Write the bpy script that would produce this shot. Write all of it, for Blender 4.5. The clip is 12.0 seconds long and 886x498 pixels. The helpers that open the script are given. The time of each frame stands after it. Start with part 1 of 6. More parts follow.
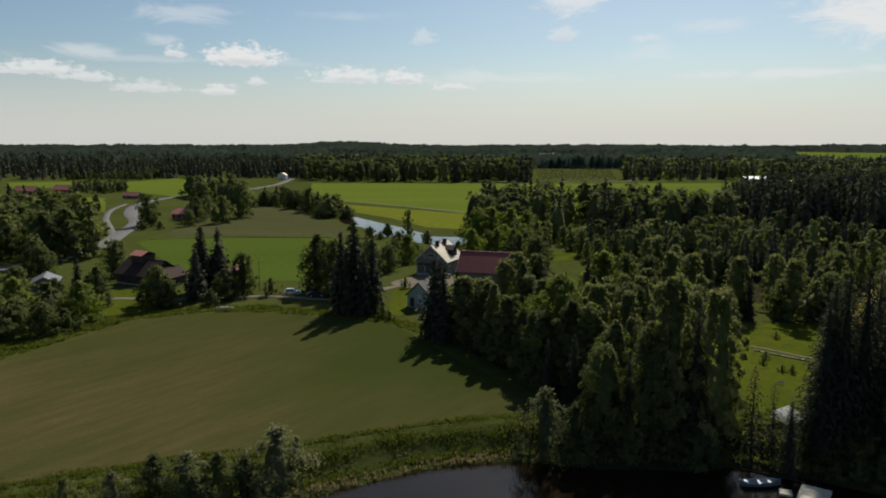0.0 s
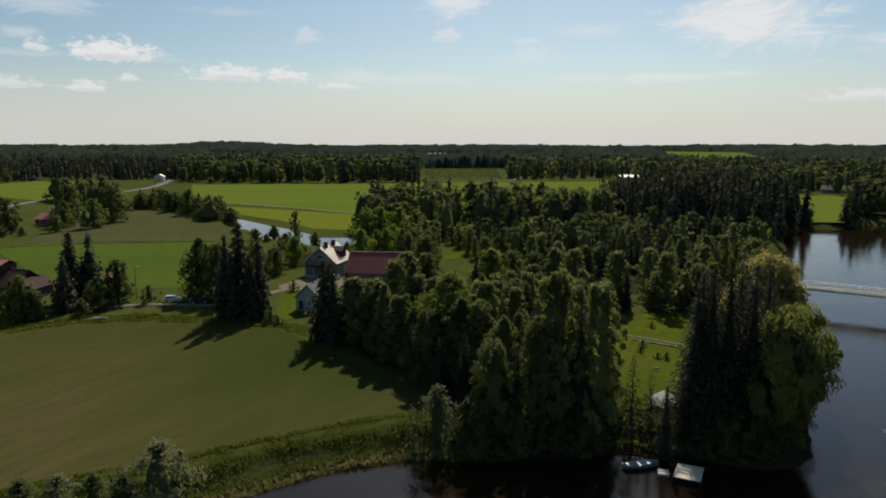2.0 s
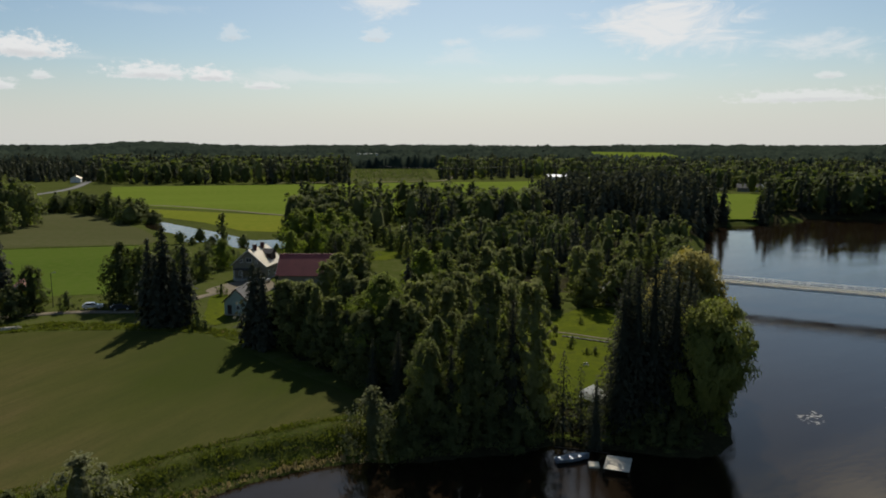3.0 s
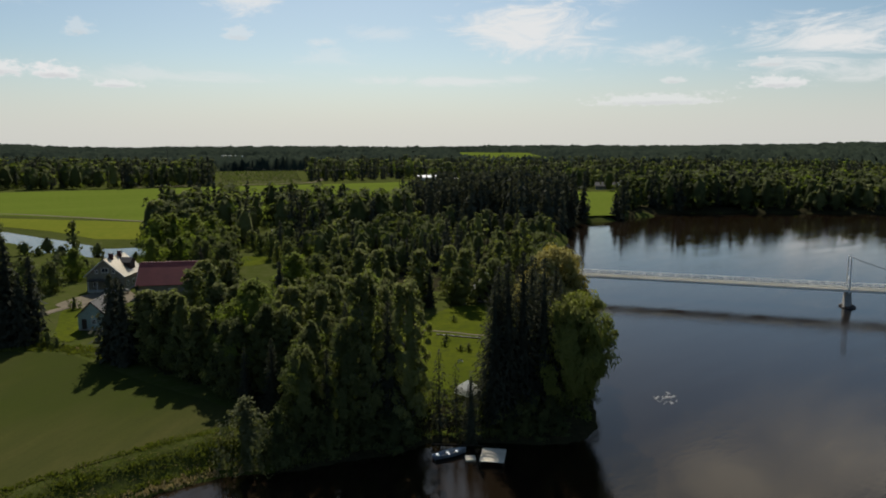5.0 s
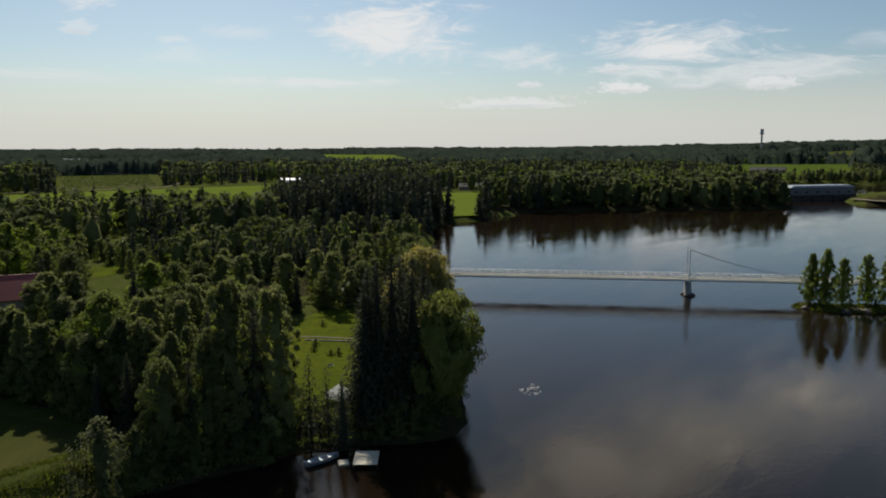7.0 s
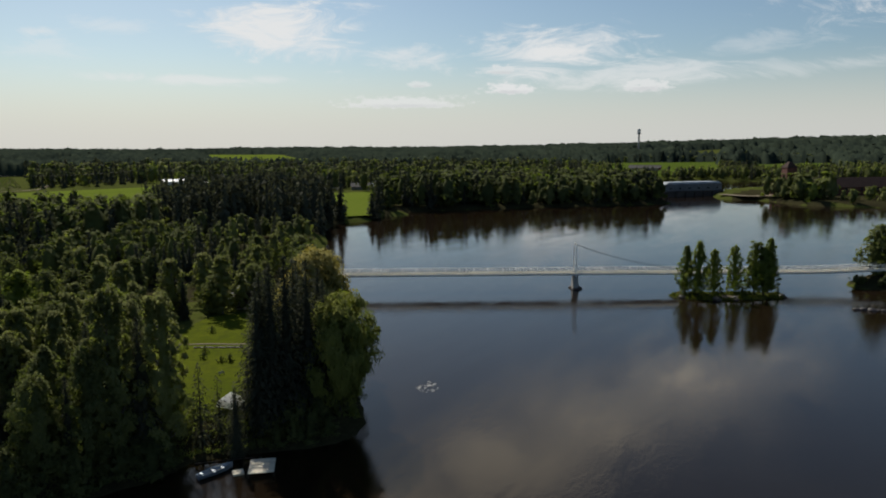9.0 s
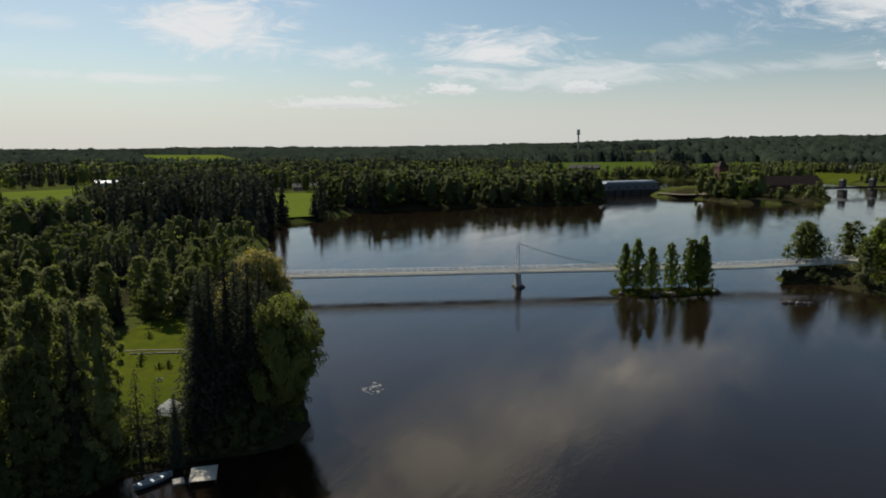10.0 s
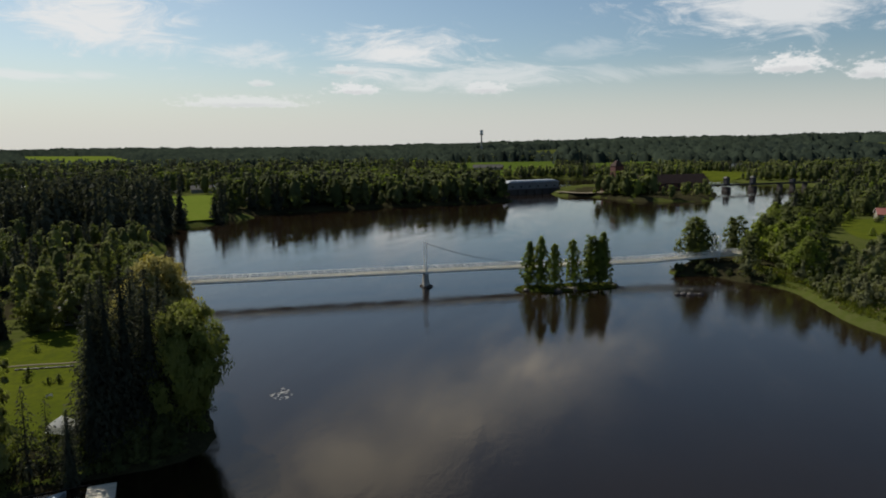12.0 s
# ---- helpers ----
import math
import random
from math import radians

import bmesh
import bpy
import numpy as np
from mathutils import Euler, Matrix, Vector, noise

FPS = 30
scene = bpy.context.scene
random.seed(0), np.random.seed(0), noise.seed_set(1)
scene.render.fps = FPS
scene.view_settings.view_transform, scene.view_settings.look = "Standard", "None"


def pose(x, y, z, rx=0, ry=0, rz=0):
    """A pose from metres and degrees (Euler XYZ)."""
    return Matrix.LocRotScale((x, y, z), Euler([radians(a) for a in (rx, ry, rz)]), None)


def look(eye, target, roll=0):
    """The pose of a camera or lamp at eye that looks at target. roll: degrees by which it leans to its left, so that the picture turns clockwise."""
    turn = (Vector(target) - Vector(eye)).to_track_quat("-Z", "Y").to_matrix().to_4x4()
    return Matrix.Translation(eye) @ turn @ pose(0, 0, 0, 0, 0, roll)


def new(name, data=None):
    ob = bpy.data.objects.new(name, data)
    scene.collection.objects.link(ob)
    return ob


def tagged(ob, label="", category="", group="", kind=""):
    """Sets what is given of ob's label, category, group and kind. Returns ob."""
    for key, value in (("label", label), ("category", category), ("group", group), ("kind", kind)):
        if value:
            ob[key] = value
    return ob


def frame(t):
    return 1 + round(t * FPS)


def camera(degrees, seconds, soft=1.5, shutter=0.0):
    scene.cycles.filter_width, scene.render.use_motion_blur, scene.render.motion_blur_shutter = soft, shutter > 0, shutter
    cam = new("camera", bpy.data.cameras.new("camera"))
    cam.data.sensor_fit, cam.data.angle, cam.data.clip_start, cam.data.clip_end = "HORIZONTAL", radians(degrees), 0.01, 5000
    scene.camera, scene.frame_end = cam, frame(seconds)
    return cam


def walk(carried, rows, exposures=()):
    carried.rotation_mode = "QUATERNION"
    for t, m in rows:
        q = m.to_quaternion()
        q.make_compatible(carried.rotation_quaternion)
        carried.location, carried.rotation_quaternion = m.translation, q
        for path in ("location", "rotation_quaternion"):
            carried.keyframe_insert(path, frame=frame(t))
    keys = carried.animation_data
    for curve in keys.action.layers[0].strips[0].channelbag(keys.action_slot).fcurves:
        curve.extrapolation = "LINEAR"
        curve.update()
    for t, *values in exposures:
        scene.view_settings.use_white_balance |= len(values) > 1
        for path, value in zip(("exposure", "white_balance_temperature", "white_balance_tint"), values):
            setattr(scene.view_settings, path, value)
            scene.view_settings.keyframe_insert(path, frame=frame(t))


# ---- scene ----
cam = camera(64.2, 12.0, soft=1.9)
PATH = [
    (0, (9.48, -4.145, 39.444), (9.249, -2.18, 39.153), 0.0),
    (0.5, (9.443, -3.968, 39.413), (9.292, -1.995, 39.123), 0.0),
    (1, (9.44, -3.893, 39.409), (9.364, -1.915, 39.119), 0.0),
    (1.5, (9.503, -3.901, 39.417), (9.503, -1.922, 39.127), 0.0),
    (2, (9.558, -3.963, 39.427), (9.638, -1.986, 39.136), 0.0),
    (2.5, (9.555, -3.988, 39.454), (9.729, -2.017, 39.164), -0.0),
    (3, (9.505, -4.026, 39.461), (9.777, -2.066, 39.171), -0.0),
    (5, (9.507, -4.335, 39.601), (10.128, -2.455, 39.313), -0.2),
    (5.5, (9.497, -4.405, 39.604), (10.199, -2.554, 39.317), -0.2),
    (6, (9.499, -4.465, 39.624), (10.289, -2.65, 39.338), -0.3),
    (6.5, (9.386, -4.614, 39.642), (10.264, -2.84, 39.356), -0.3),
    (7, (9.418, -4.661, 39.645), (10.381, -2.931, 39.361), -0.3),
    (9, (9.332, -4.659, 39.619), (10.545, -3.095, 39.332), -0.4),
    (9.5, (9.366, -4.644, 39.605), (10.639, -3.129, 39.318), -0.4),
    (10, (9.337, -4.629, 39.609), (10.672, -3.167, 39.321), -0.4),
    (10.5, (9.296, -4.638, 39.611), (10.692, -3.234, 39.322), -0.4),
    (11, (9.269, -4.649, 39.612), (10.717, -3.299, 39.323), -0.4),
    (11.5, (9.232, -4.639, 39.637), (10.717, -3.331, 39.347), -0.5),
    (12, (9.172, -4.613, 39.66), (10.688, -3.342, 39.371), -0.5),
]
walk(cam, [(t, look(eye, target, roll)) for t, eye, target, roll in PATH])

# ---- world, sun, exposure ----
SUN_AZ, SUN_EL = 12.0, 41.0          # degrees, azimuth from +y towards +x
SKY_STRENGTH, SUN_STRENGTH = 0.072, 5.0

# clouds: azimuth, elevation, half width, half height (degrees), density
CUMULUS = [(-22.1, 6.7, 3.2, 0.75, 1.0), (-36.1, 5.3, 3.4, 0.5, 0.85), (-33.0, 4.85, 2.2, 0.35, 0.7), (-29.0, 4.25, 2.6, 0.4, 0.6),
           (-24.0, 4.15, 1.4, 0.42, 0.8), (-26.9, 6.85, 0.8, 0.45, 0.8), (-14.0, 5.4, 3.4, 0.55, 0.9), (-9.9, 5.3, 2.0, 0.5, 1.0),
           (-6.0, 4.6, 1.7, 0.32, 0.8), (-8.2, 8.3, 1.1, 0.6, 0.4), (2.7, 8.5, 1.2, 0.6, 0.45), (-21.2, 4.85, 0.9, 0.3, 0.7)]
CUMULUS_EAST = [(34.7, 3.5, 5.2, 0.45, 0.7), (43.2, 4.5, 2.3, 0.45, 0.9), (42.7, 5.95, 2.0, 0.35, 0.7), (53.5, 4.6, 2.3, 0.55, 0.8),
                (75.8, 5.6, 2.7, 0.7, 1.0), (80.8, 4.95, 1.6, 0.65, 0.9), (36.0, 4.9, 0.9, 0.28, 0.6)]
BANKS = [(36.0, 29.5, 11.0, 5.5, 0.9), (43.0, 25.5, 11.0, 4.6, 0.95), (50.0, 21.6, 10.0, 3.8, 0.95), (57.5, 18.2, 8.0, 2.8, 0.9), (64.0, 16.0, 5.0, 1.8, 0.5)]
CIRRUS = [(-33.0, 6.6, 3.0, 0.6, 0.5), (-28.0, 7.6, 2.0, 0.5, 0.4), (-2.0, 5.2, 10.0, 0.7, 0.4), (14.0, 8.6, 4.0, 0.7, 0.35), (9.0, 8.0, 1.6, 0.5, 0.5), (68.0, 5.5, 9.0, 0.8, 0.35), (25.5, 8.9, 7.5, 2.8, 0.95), (2.2, 10.9, 4.5, 1.4, 0.8), (46.5, 7.2, 8.0, 2.2, 0.95), (75.0, 9.8, 11.0, 2.8, 0.85), (36.0, 6.9, 5.0, 1.4, 0.6),
          (53.0, 5.2, 9.0, 1.3, 0.6), (20.0, 5.1, 10.0, 0.5, 0.6), (-26.0, 9.6, 5.0, 1.0, 0.4), (10.0, 7.0, 4.0, 0.8, 0.3), (62.0, 7.4, 5.0, 0.9, 0.3), (-14.0, 9.8, 5.0, 0.5, 0.2), (-26.0, 6.2, 14.0, 0.35, 0.25)]


def link(tree, a, b):
    tree.links.new(a, b)


def sky_world():
    w = bpy.data.worlds.new("sky")
    w.use_nodes = True
    scene.world = w
    n, nt = w.node_tree.nodes, w.node_tree
    n.clear()
    out, bg = n.new("ShaderNodeOutputWorld"), n.new("ShaderNodeBackground")
    sky = n.new("ShaderNodeTexSky")
    sky.sky_type, sky.sun_disc = "NISHITA", False
    sky.sun_elevation, sky.sun_rotation = radians(SUN_EL), radians(SUN_AZ)
    sky.altitude, sky.air_density, sky.dust_density, sky.ozone_density = 40, 1.0, 0.8, 1.0
    tc = n.new("ShaderNodeTexCoord")
    sep = n.new("ShaderNodeSeparateXYZ")
    link(nt, tc.outputs["Generated"], sep.inputs[0])

    def m(op, a, b=None, c=None, clamp=False):
        k = n.new("ShaderNodeMath")
        k.operation, k.use_clamp = op, clamp
        for i, v in enumerate((a, b, c)):
            if v is None:
                continue
            if isinstance(v, (int, float)):
                k.inputs[i].default_value = v
            else:
                link(nt, v, k.inputs[i])
        return k.outputs[0]
    az = m("MULTIPLY", m("ARCTAN2", sep.outputs[0], sep.outputs[1]), 57.2958)
    el = m("MULTIPLY", m("ARCSINE", sep.outputs[2]), 57.2958)
    ae = n.new("ShaderNodeCombineXYZ")
    link(nt, az, ae.inputs[0]), link(nt, el, ae.inputs[1])

    def fractal(sx, sy, scale, detail, rough, bend=0.0):
        v = n.new("ShaderNodeVectorMath")
        v.operation, v.inputs[1].default_value = "MULTIPLY", (sx, sy, 1)
        link(nt, ae.outputs[0], v.inputs[0])
        k = n.new("ShaderNodeTexNoise")
        k.inputs["Scale"].default_value, k.inputs["Detail"].default_value, k.inputs["Roughness"].default_value = scale, detail, rough
        k.inputs["Distortion"].default_value = bend
        link(nt, v.outputs[0], k.inputs["Vector"])
        return k.outputs[0]
    puffs = fractal(1.0, 1.9, 1.25, 6, 0.62)
    wisps = fractal(0.28, 0.95, 0.55, 8, 0.68, 1.3)

    def cloud(row, grain, amount, soft, flat=False):
        a, e, wa, we, dens = row
        v = n.new("ShaderNodeVectorMath")
        v.operation, v.inputs[1].default_value = "SUBTRACT", (a, e, 0)
        link(nt, ae.outputs[0], v.inputs[0])
        s = n.new("ShaderNodeVectorMath")
        s.operation, s.inputs[1].default_value = "MULTIPLY", (1 / wa, 1 / we, 0)
        link(nt, v.outputs[0], s.inputs[0])
        d = n.new("ShaderNodeVectorMath")
        d.operation = "LENGTH"
        if flat:
            # a flat base: the lower half is drawn in
            low, top = n.new("ShaderNodeVectorMath"), n.new("ShaderNodeVectorMath")
            low.operation, low.inputs[1].default_value = "MULTIPLY", (1, -2.4, 0)
            top.operation = "MAXIMUM"
            link(nt, s.outputs[0], low.inputs[0]), link(nt, s.outputs[0], top.inputs[0]), link(nt, low.outputs[0], top.inputs[1])
            link(nt, top.outputs[0], d.inputs[0])
        else:
            link(nt, s.outputs[0], d.inputs[0])
        rim = m("ADD", d.outputs["Value"], m("MULTIPLY", m("SUBTRACT", 0.5, grain), amount))
        k = n.new("ShaderNodeMapRange")
        k.interpolation_type = "SMOOTHSTEP"
        k.inputs["From Min"].default_value, k.inputs["From Max"].default_value = 1.0, 1.0 - soft
        k.inputs["To Max"].default_value = dens
        link(nt, rim, k.inputs["Value"])
        return k.outputs[0]
    total, under, bank = None, None, None
    for row in CUMULUS + CUMULUS_EAST:
        a, e, wa, we, dens = row
        c = cloud((a, e - 0.4 * we, wa * 1.15, we * 1.85, dens), puffs, 2.3, 0.62, True)
        total = c if total is None else m("MAXIMUM", total, c)
        g = cloud((a, e - 0.62 * we, wa * 0.85, we * 0.5, dens * 0.6), puffs, 1.7, 0.9)
        under = g if under is None else m("MAXIMUM", under, g)
    for row in CIRRUS:
        total = m("MAXIMUM", total, cloud(row, wisps, 3.0, 0.95))
    for row in BANKS:
        b = cloud(row, wisps, 2.0, 0.9)
        bank = b if bank is None else m("MAXIMUM", bank, b)
    # the milky band above the horizon
    haze = n.new("ShaderNodeMapRange")
    haze.interpolation_type = "SMOOTHSTEP"
    haze.inputs["From Min"].default_value, haze.inputs["From Max"].default_value = 7.5, 0.3
    haze.inputs["To Max"].default_value = HAZE
    link(nt, el, haze.inputs["Value"])
    mix1 = n.new("ShaderNodeMix")
    mix1.data_type = "RGBA"
    tint = n.new("ShaderNodeMix")
    tint.data_type, tint.blend_type = "RGBA", "MULTIPLY"
    tint.inputs["Factor"].default_value, tint.inputs[7].default_value = 1.0, SKY_TINT
    link(nt, sky.outputs[0], tint.inputs[6])
    link(nt, haze.outputs[0], mix1.inputs["Factor"]), link(nt, tint.outputs[2], mix1.inputs[6])
    mix1.inputs[7].default_value = HAZE_COLOUR
    mix2 = n.new("ShaderNodeMix")
    mix2.data_type = "RGBA"
    link(nt, total, mix2.inputs["Factor"]), link(nt, mix1.outputs[2], mix2.inputs[6])
    mix2.inputs[7].default_value = CLOUD_COLOUR
    mix3 = n.new("ShaderNodeMix")
    mix3.data_type = "RGBA"
    link(nt, under, mix3.inputs["Factor"]), link(nt, mix2.outputs[2], mix3.inputs[6])
    mix3.inputs[7].default_value = CLOUD_BASE
    mix4 = n.new("ShaderNodeMix")
    mix4.data_type = "RGBA"
    link(nt, bank, mix4.inputs["Factor"]), link(nt, mix3.outputs[2], mix4.inputs[6])
    mix4.inputs[7].default_value = BRIGHT_CLOUD
    link(nt, mix4.outputs[2], bg.inputs[0])
    bg.inputs[1].default_value = SKY_STRENGTH
    link(nt, bg.outputs[0], out.inputs[0])


SKY_TINT = (0.88, 0.98, 1.02, 1)
HAZE, HAZE_COLOUR, CLOUD_COLOUR, CLOUD_BASE, BRIGHT_CLOUD = 0.85, (8.5, 8.6, 8.4, 1), (10.8, 10.9, 10.9, 1), (7.6, 7.8, 8.1, 1), (16.5, 15.4, 13.4, 1)
sky_world()
sun = new("sun", bpy.data.lights.new("sun", "SUN"))
sun.data.energy, sun.data.angle, sun.data.color = SUN_STRENGTH, radians(0.6), (1.0, 0.94, 0.84)
S = (math.sin(radians(SUN_AZ)) * math.cos(radians(SUN_EL)), math.cos(radians(SUN_AZ)) * math.cos(radians(SUN_EL)), math.sin(radians(SUN_EL)))
sun.matrix_world = look((400 * S[0], 400 * S[1], 400 * S[2]), (0, 0, 0))


# ---- materials ----
def material(name, rough=0.8, metal=0.0, spec=0.3):
    mt = bpy.data.materials.new(name)
    mt.use_nodes = True
    b = mt.node_tree.nodes["Principled BSDF"]
    b.inputs["Roughness"].default_value, b.inputs["Metallic"].default_value = rough, metal
    b.inputs["Specular IOR Level"].default_value = spec
    return mt, mt.node_tree, b


def noise_node(nt, scale, detail=4, rough=0.55, stretch=(1, 1, 1), turn=0.0, coord="Object"):
    n = nt.nodes
    tc, mp, k = n.new("ShaderNodeTexCoord"), n.new("ShaderNodeMapping"), n.new("ShaderNodeTexNoise")
    mp.vector_type = "TEXTURE"
    mp.inputs["Scale"].default_value, mp.inputs["Rotation"].default_value = tuple(1 / v for v in stretch), (0, 0, radians(turn))
    k.inputs["Scale"].default_value, k.inputs["Detail"].default_value, k.inputs["Roughness"].default_value = scale, detail, rough
    link(nt, tc.outputs[coord], mp.inputs[0]), link(nt, mp.outputs[0], k.inputs["Vector"])
    return k.outputs[0]


def ramp_node(nt, fac, stops):
    k = nt.nodes.new("ShaderNodeValToRGB")
    while len(k.color_ramp.elements) < len(stops):
        k.color_ramp.elements.new(0.5)
    for e, (p, c) in zip(k.color_ramp.elements, stops):
        e.position, e.color = p, (*c, 1)
    link(nt, fac, k.inputs[0])
    return k.outputs[0]


def mix_node(nt, fac, a, b, mode="MIX"):
    k = nt.nodes.new("ShaderNodeMix")
    k.data_type, k.blend_type = "RGBA", mode
    for slot, v in ((0, fac), (6, a), (7, b)):
        if isinstance(v, (int, float)):
            k.inputs[slot].default_value = v
        elif isinstance(v, tuple):
            k.inputs[slot].default_value = (*v, 1)
        else:
            link(nt, v, k.inputs[slot])
    return k.outputs[2]


def bump_node(nt, bsdf, height, strength, distance):
    k = nt.nodes.new("ShaderNodeBump")
    k.inputs["Strength"].default_value, k.inputs["Distance"].default_value = strength, distance
    link(nt, height, k.inputs["Height"]), link(nt, k.outputs[0], bsdf.inputs["Normal"])


def two_tone(name, a, b, c, big=0.03, small=0.6, rough=0.9, bump=0.3, depth=0.15, stretch=(1, 1, 1), turn=0.0, spec=0.0, metal=0.0, coord="Object", grain=(1, 1, 1)):
    """A surface that varies between a and b at a large scale and is flecked with c at a small one."""
    mt, nt, bs = material(name, rough, metal, spec)
    coarse = ramp_node(nt, noise_node(nt, big, 5, 0.6, stretch, turn, coord), [(0.35, a), (0.65, b)])
    fine = noise_node(nt, small, 6, 0.7, grain, turn if grain != (1, 1, 1) else 0, coord)
    fleck = ramp_node(nt, fine, [(0.42, (0, 0, 0)), (0.7, (1, 1, 1))])
    link(nt, mix_node(nt, fleck, coarse, c), bs.inputs["Base Color"])
    bump_node(nt, bs, fine, bump, depth)
    return mt


def foliage(name, dark, light, glow, through_=0.45):
    """Leaves: varied from tree to tree and from spray to spray, letting light through."""
    mt, nt, bs = material(name, 0.9, 0, 0.04)
    n = nt.nodes
    oi, ge = n.new("ShaderNodeObjectInfo"), n.new("ShaderNodeNewGeometry")
    mixed = None
    for value, weight in ((ge.outputs["Random Per Island"], 0.16), (oi.outputs["Random"], 0.46), (noise_node(nt, 0.3, 3, 0.6), 0.7)):
        k = n.new("ShaderNodeMath")
        k.operation, k.inputs[1].default_value = "MULTIPLY_ADD", weight
        link(nt, value, k.inputs[0])
        if mixed is None:
            k.inputs[2].default_value = -0.16
        else:
            link(nt, mixed, k.inputs[2])
        mixed = k.outputs[0]
    col = ramp_node(nt, mixed, [(0.1, dark), (0.9, light)])
    link(nt, col, bs.inputs["Base Color"])
    tr, mx = n.new("ShaderNodeBsdfTranslucent"), n.new("ShaderNodeMixShader")
    link(nt, mix_node(nt, 1.0, col, glow, "MULTIPLY"), tr.inputs[0])
    mx.inputs[0].default_value = through_
    link(nt, bs.outputs[0], mx.inputs[1]), link(nt, tr.outputs[0], mx.inputs[2])
    link(nt, mx.outputs[0], n["Material Output"].inputs[0])
    return mt


def water_material():
    mt, nt, bs = material("peat_brown_river_water", 0.03, 0, 0.5)
    bs.inputs["IOR"].default_value = 1.33
    bs.inputs["Specular Tint"].default_value = (0.68, 0.61, 0.53, 1)
    col = ramp_node(nt, noise_node(nt, 0.02, 3), [(0.3, (0.009, 0.006, 0.0035)), (0.7, (0.015, 0.0098, 0.0055))])
    link(nt, col, bs.inputs["Base Color"])
    patch = ramp_node(nt, noise_node(nt, 0.014, 6, 0.62, (1, 3.4, 1), 24), [(0.42, (0.012, 0.012, 0.012)), (0.62, (0.1, 0.1, 0.1))])
    link(nt, patch, bs.inputs["Roughness"])
    # wind ripples, stronger in some streaks than in others
    wave, gust = noise_node(nt, 0.7, 6, 0.65, (1, 1.8, 1), 30), noise_node(nt, 0.03, 5, 0.6, (1, 4.0, 1), 24)
    lift_ = nt.nodes.new("ShaderNodeMath")
    lift_.operation = "MULTIPLY"
    link(nt, wave, lift_.inputs[0])
    link(nt, ramp_node(nt, gust, [(0.38, (0.2, 0.2, 0.2)), (0.62, (1.4, 1.4, 1.4))]), lift_.inputs[1])
    bump_node(nt, bs, lift_.outputs[0], 0.2, 0.12)
    return mt


def crop_material():
    """Thin young crop on brown soil: thicker and greener to the east, sown in long rows."""
    mt, nt, bs = material("young_crop_on_soil", 0.95, 0, 0.0)
    n = nt.nodes
    tc, sep, east = n.new("ShaderNodeTexCoord"), n.new("ShaderNodeSeparateXYZ"), n.new("ShaderNodeMapRange")
    link(nt, tc.outputs["Object"], sep.inputs[0]), link(nt, sep.outputs[0], east.inputs["Value"])
    east.inputs["From Min"].default_value, east.inputs["From Max"].default_value = -75, 5
    east.inputs["To Min"].default_value, east.inputs["To Max"].default_value = 0.08, -0.12
    north = n.new("ShaderNodeMapRange")
    link(nt, sep.outputs[1], north.inputs["Value"])
    north.inputs["From Min"].default_value, north.inputs["From Max"].default_value = 85, 135
    north.inputs["To Min"].default_value, north.inputs["To Max"].default_value = 0.1, -0.14
    both, add = n.new("ShaderNodeMath"), n.new("ShaderNodeMath")
    link(nt, east.outputs[0], both.inputs[0]), link(nt, north.outputs[0], both.inputs[1])
    link(nt, noise_node(nt, 0.016, 6, 0.6, (0.8, 1.6, 1), 62), add.inputs[0]), link(nt, both.outputs[0], add.inputs[1])
    coarse = ramp_node(nt, add.outputs[0], [(0.3, (0.04, 0.0504, 0.0112)), (0.5, (0.064, 0.0616, 0.02)), (0.68, (0.104, 0.0736, 0.0352))])
    rows = ramp_node(nt, noise_node(nt, 0.5, 6, 0.7, (0.16, 1.1, 1), 62), [(0.4, (0, 0, 0)), (0.72, (0.8, 0.8, 0.8))])
    fine = noise_node(nt, 2.5, 5, 0.7)
    col = mix_node(nt, rows, coarse, (0.0416, 0.048, 0.0144))
    link(nt, mix_node(nt, ramp_node(nt, fine, [(0.5, (0, 0, 0)), (0.75, (0.45, 0.45, 0.45))]), col, (0.032, 0.0336, 0.0128)), bs.inputs["Base Color"])
    bump_node(nt, bs, fine, 0.4, 0.15)
    return mt


def plain(name, colour, rough=0.7, metal=0.0, spread=0.25, scale=1.5, bump=0.15, depth=0.02, spec=0.3):
    d = tuple(v * (1 - spread) for v in colour)
    l_ = tuple(min(1, v * (1 + spread * 0.6)) for v in colour)
    return two_tone(name, d, colour, l_, big=scale * 0.2, small=scale * 3, rough=rough, bump=bump, depth=depth, metal=metal, spec=spec)


M_GROUND = two_tone("meadow_grass", (0.0425, 0.0544, 0.0119), (0.0595, 0.0723, 0.0153), (0.0723, 0.0748, 0.0272), 0.02, 0.5)
M_FLOOR = two_tone("shaded_needle_wood_floor", (0.022, 0.02, 0.012), (0.034, 0.034, 0.015), (0.045, 0.04, 0.02), 0.1, 1.2)
M_CROP = crop_material()
M_GREEN = two_tone("green_crop", (0.082, 0.116, 0.015), (0.102, 0.138, 0.019), (0.118, 0.14, 0.026), 0.01, 0.3, stretch=(0.3, 2, 1), turn=8)
M_MEADOW = two_tone("deep_green_crop", (0.052, 0.082, 0.012), (0.066, 0.096, 0.015), (0.075, 0.097, 0.02), 0.012, 0.35, stretch=(0.3, 2, 1), turn=20)
M_SLATE = plain("dull_grey_sheet_roof", (0.13, 0.14, 0.15), 0.6)
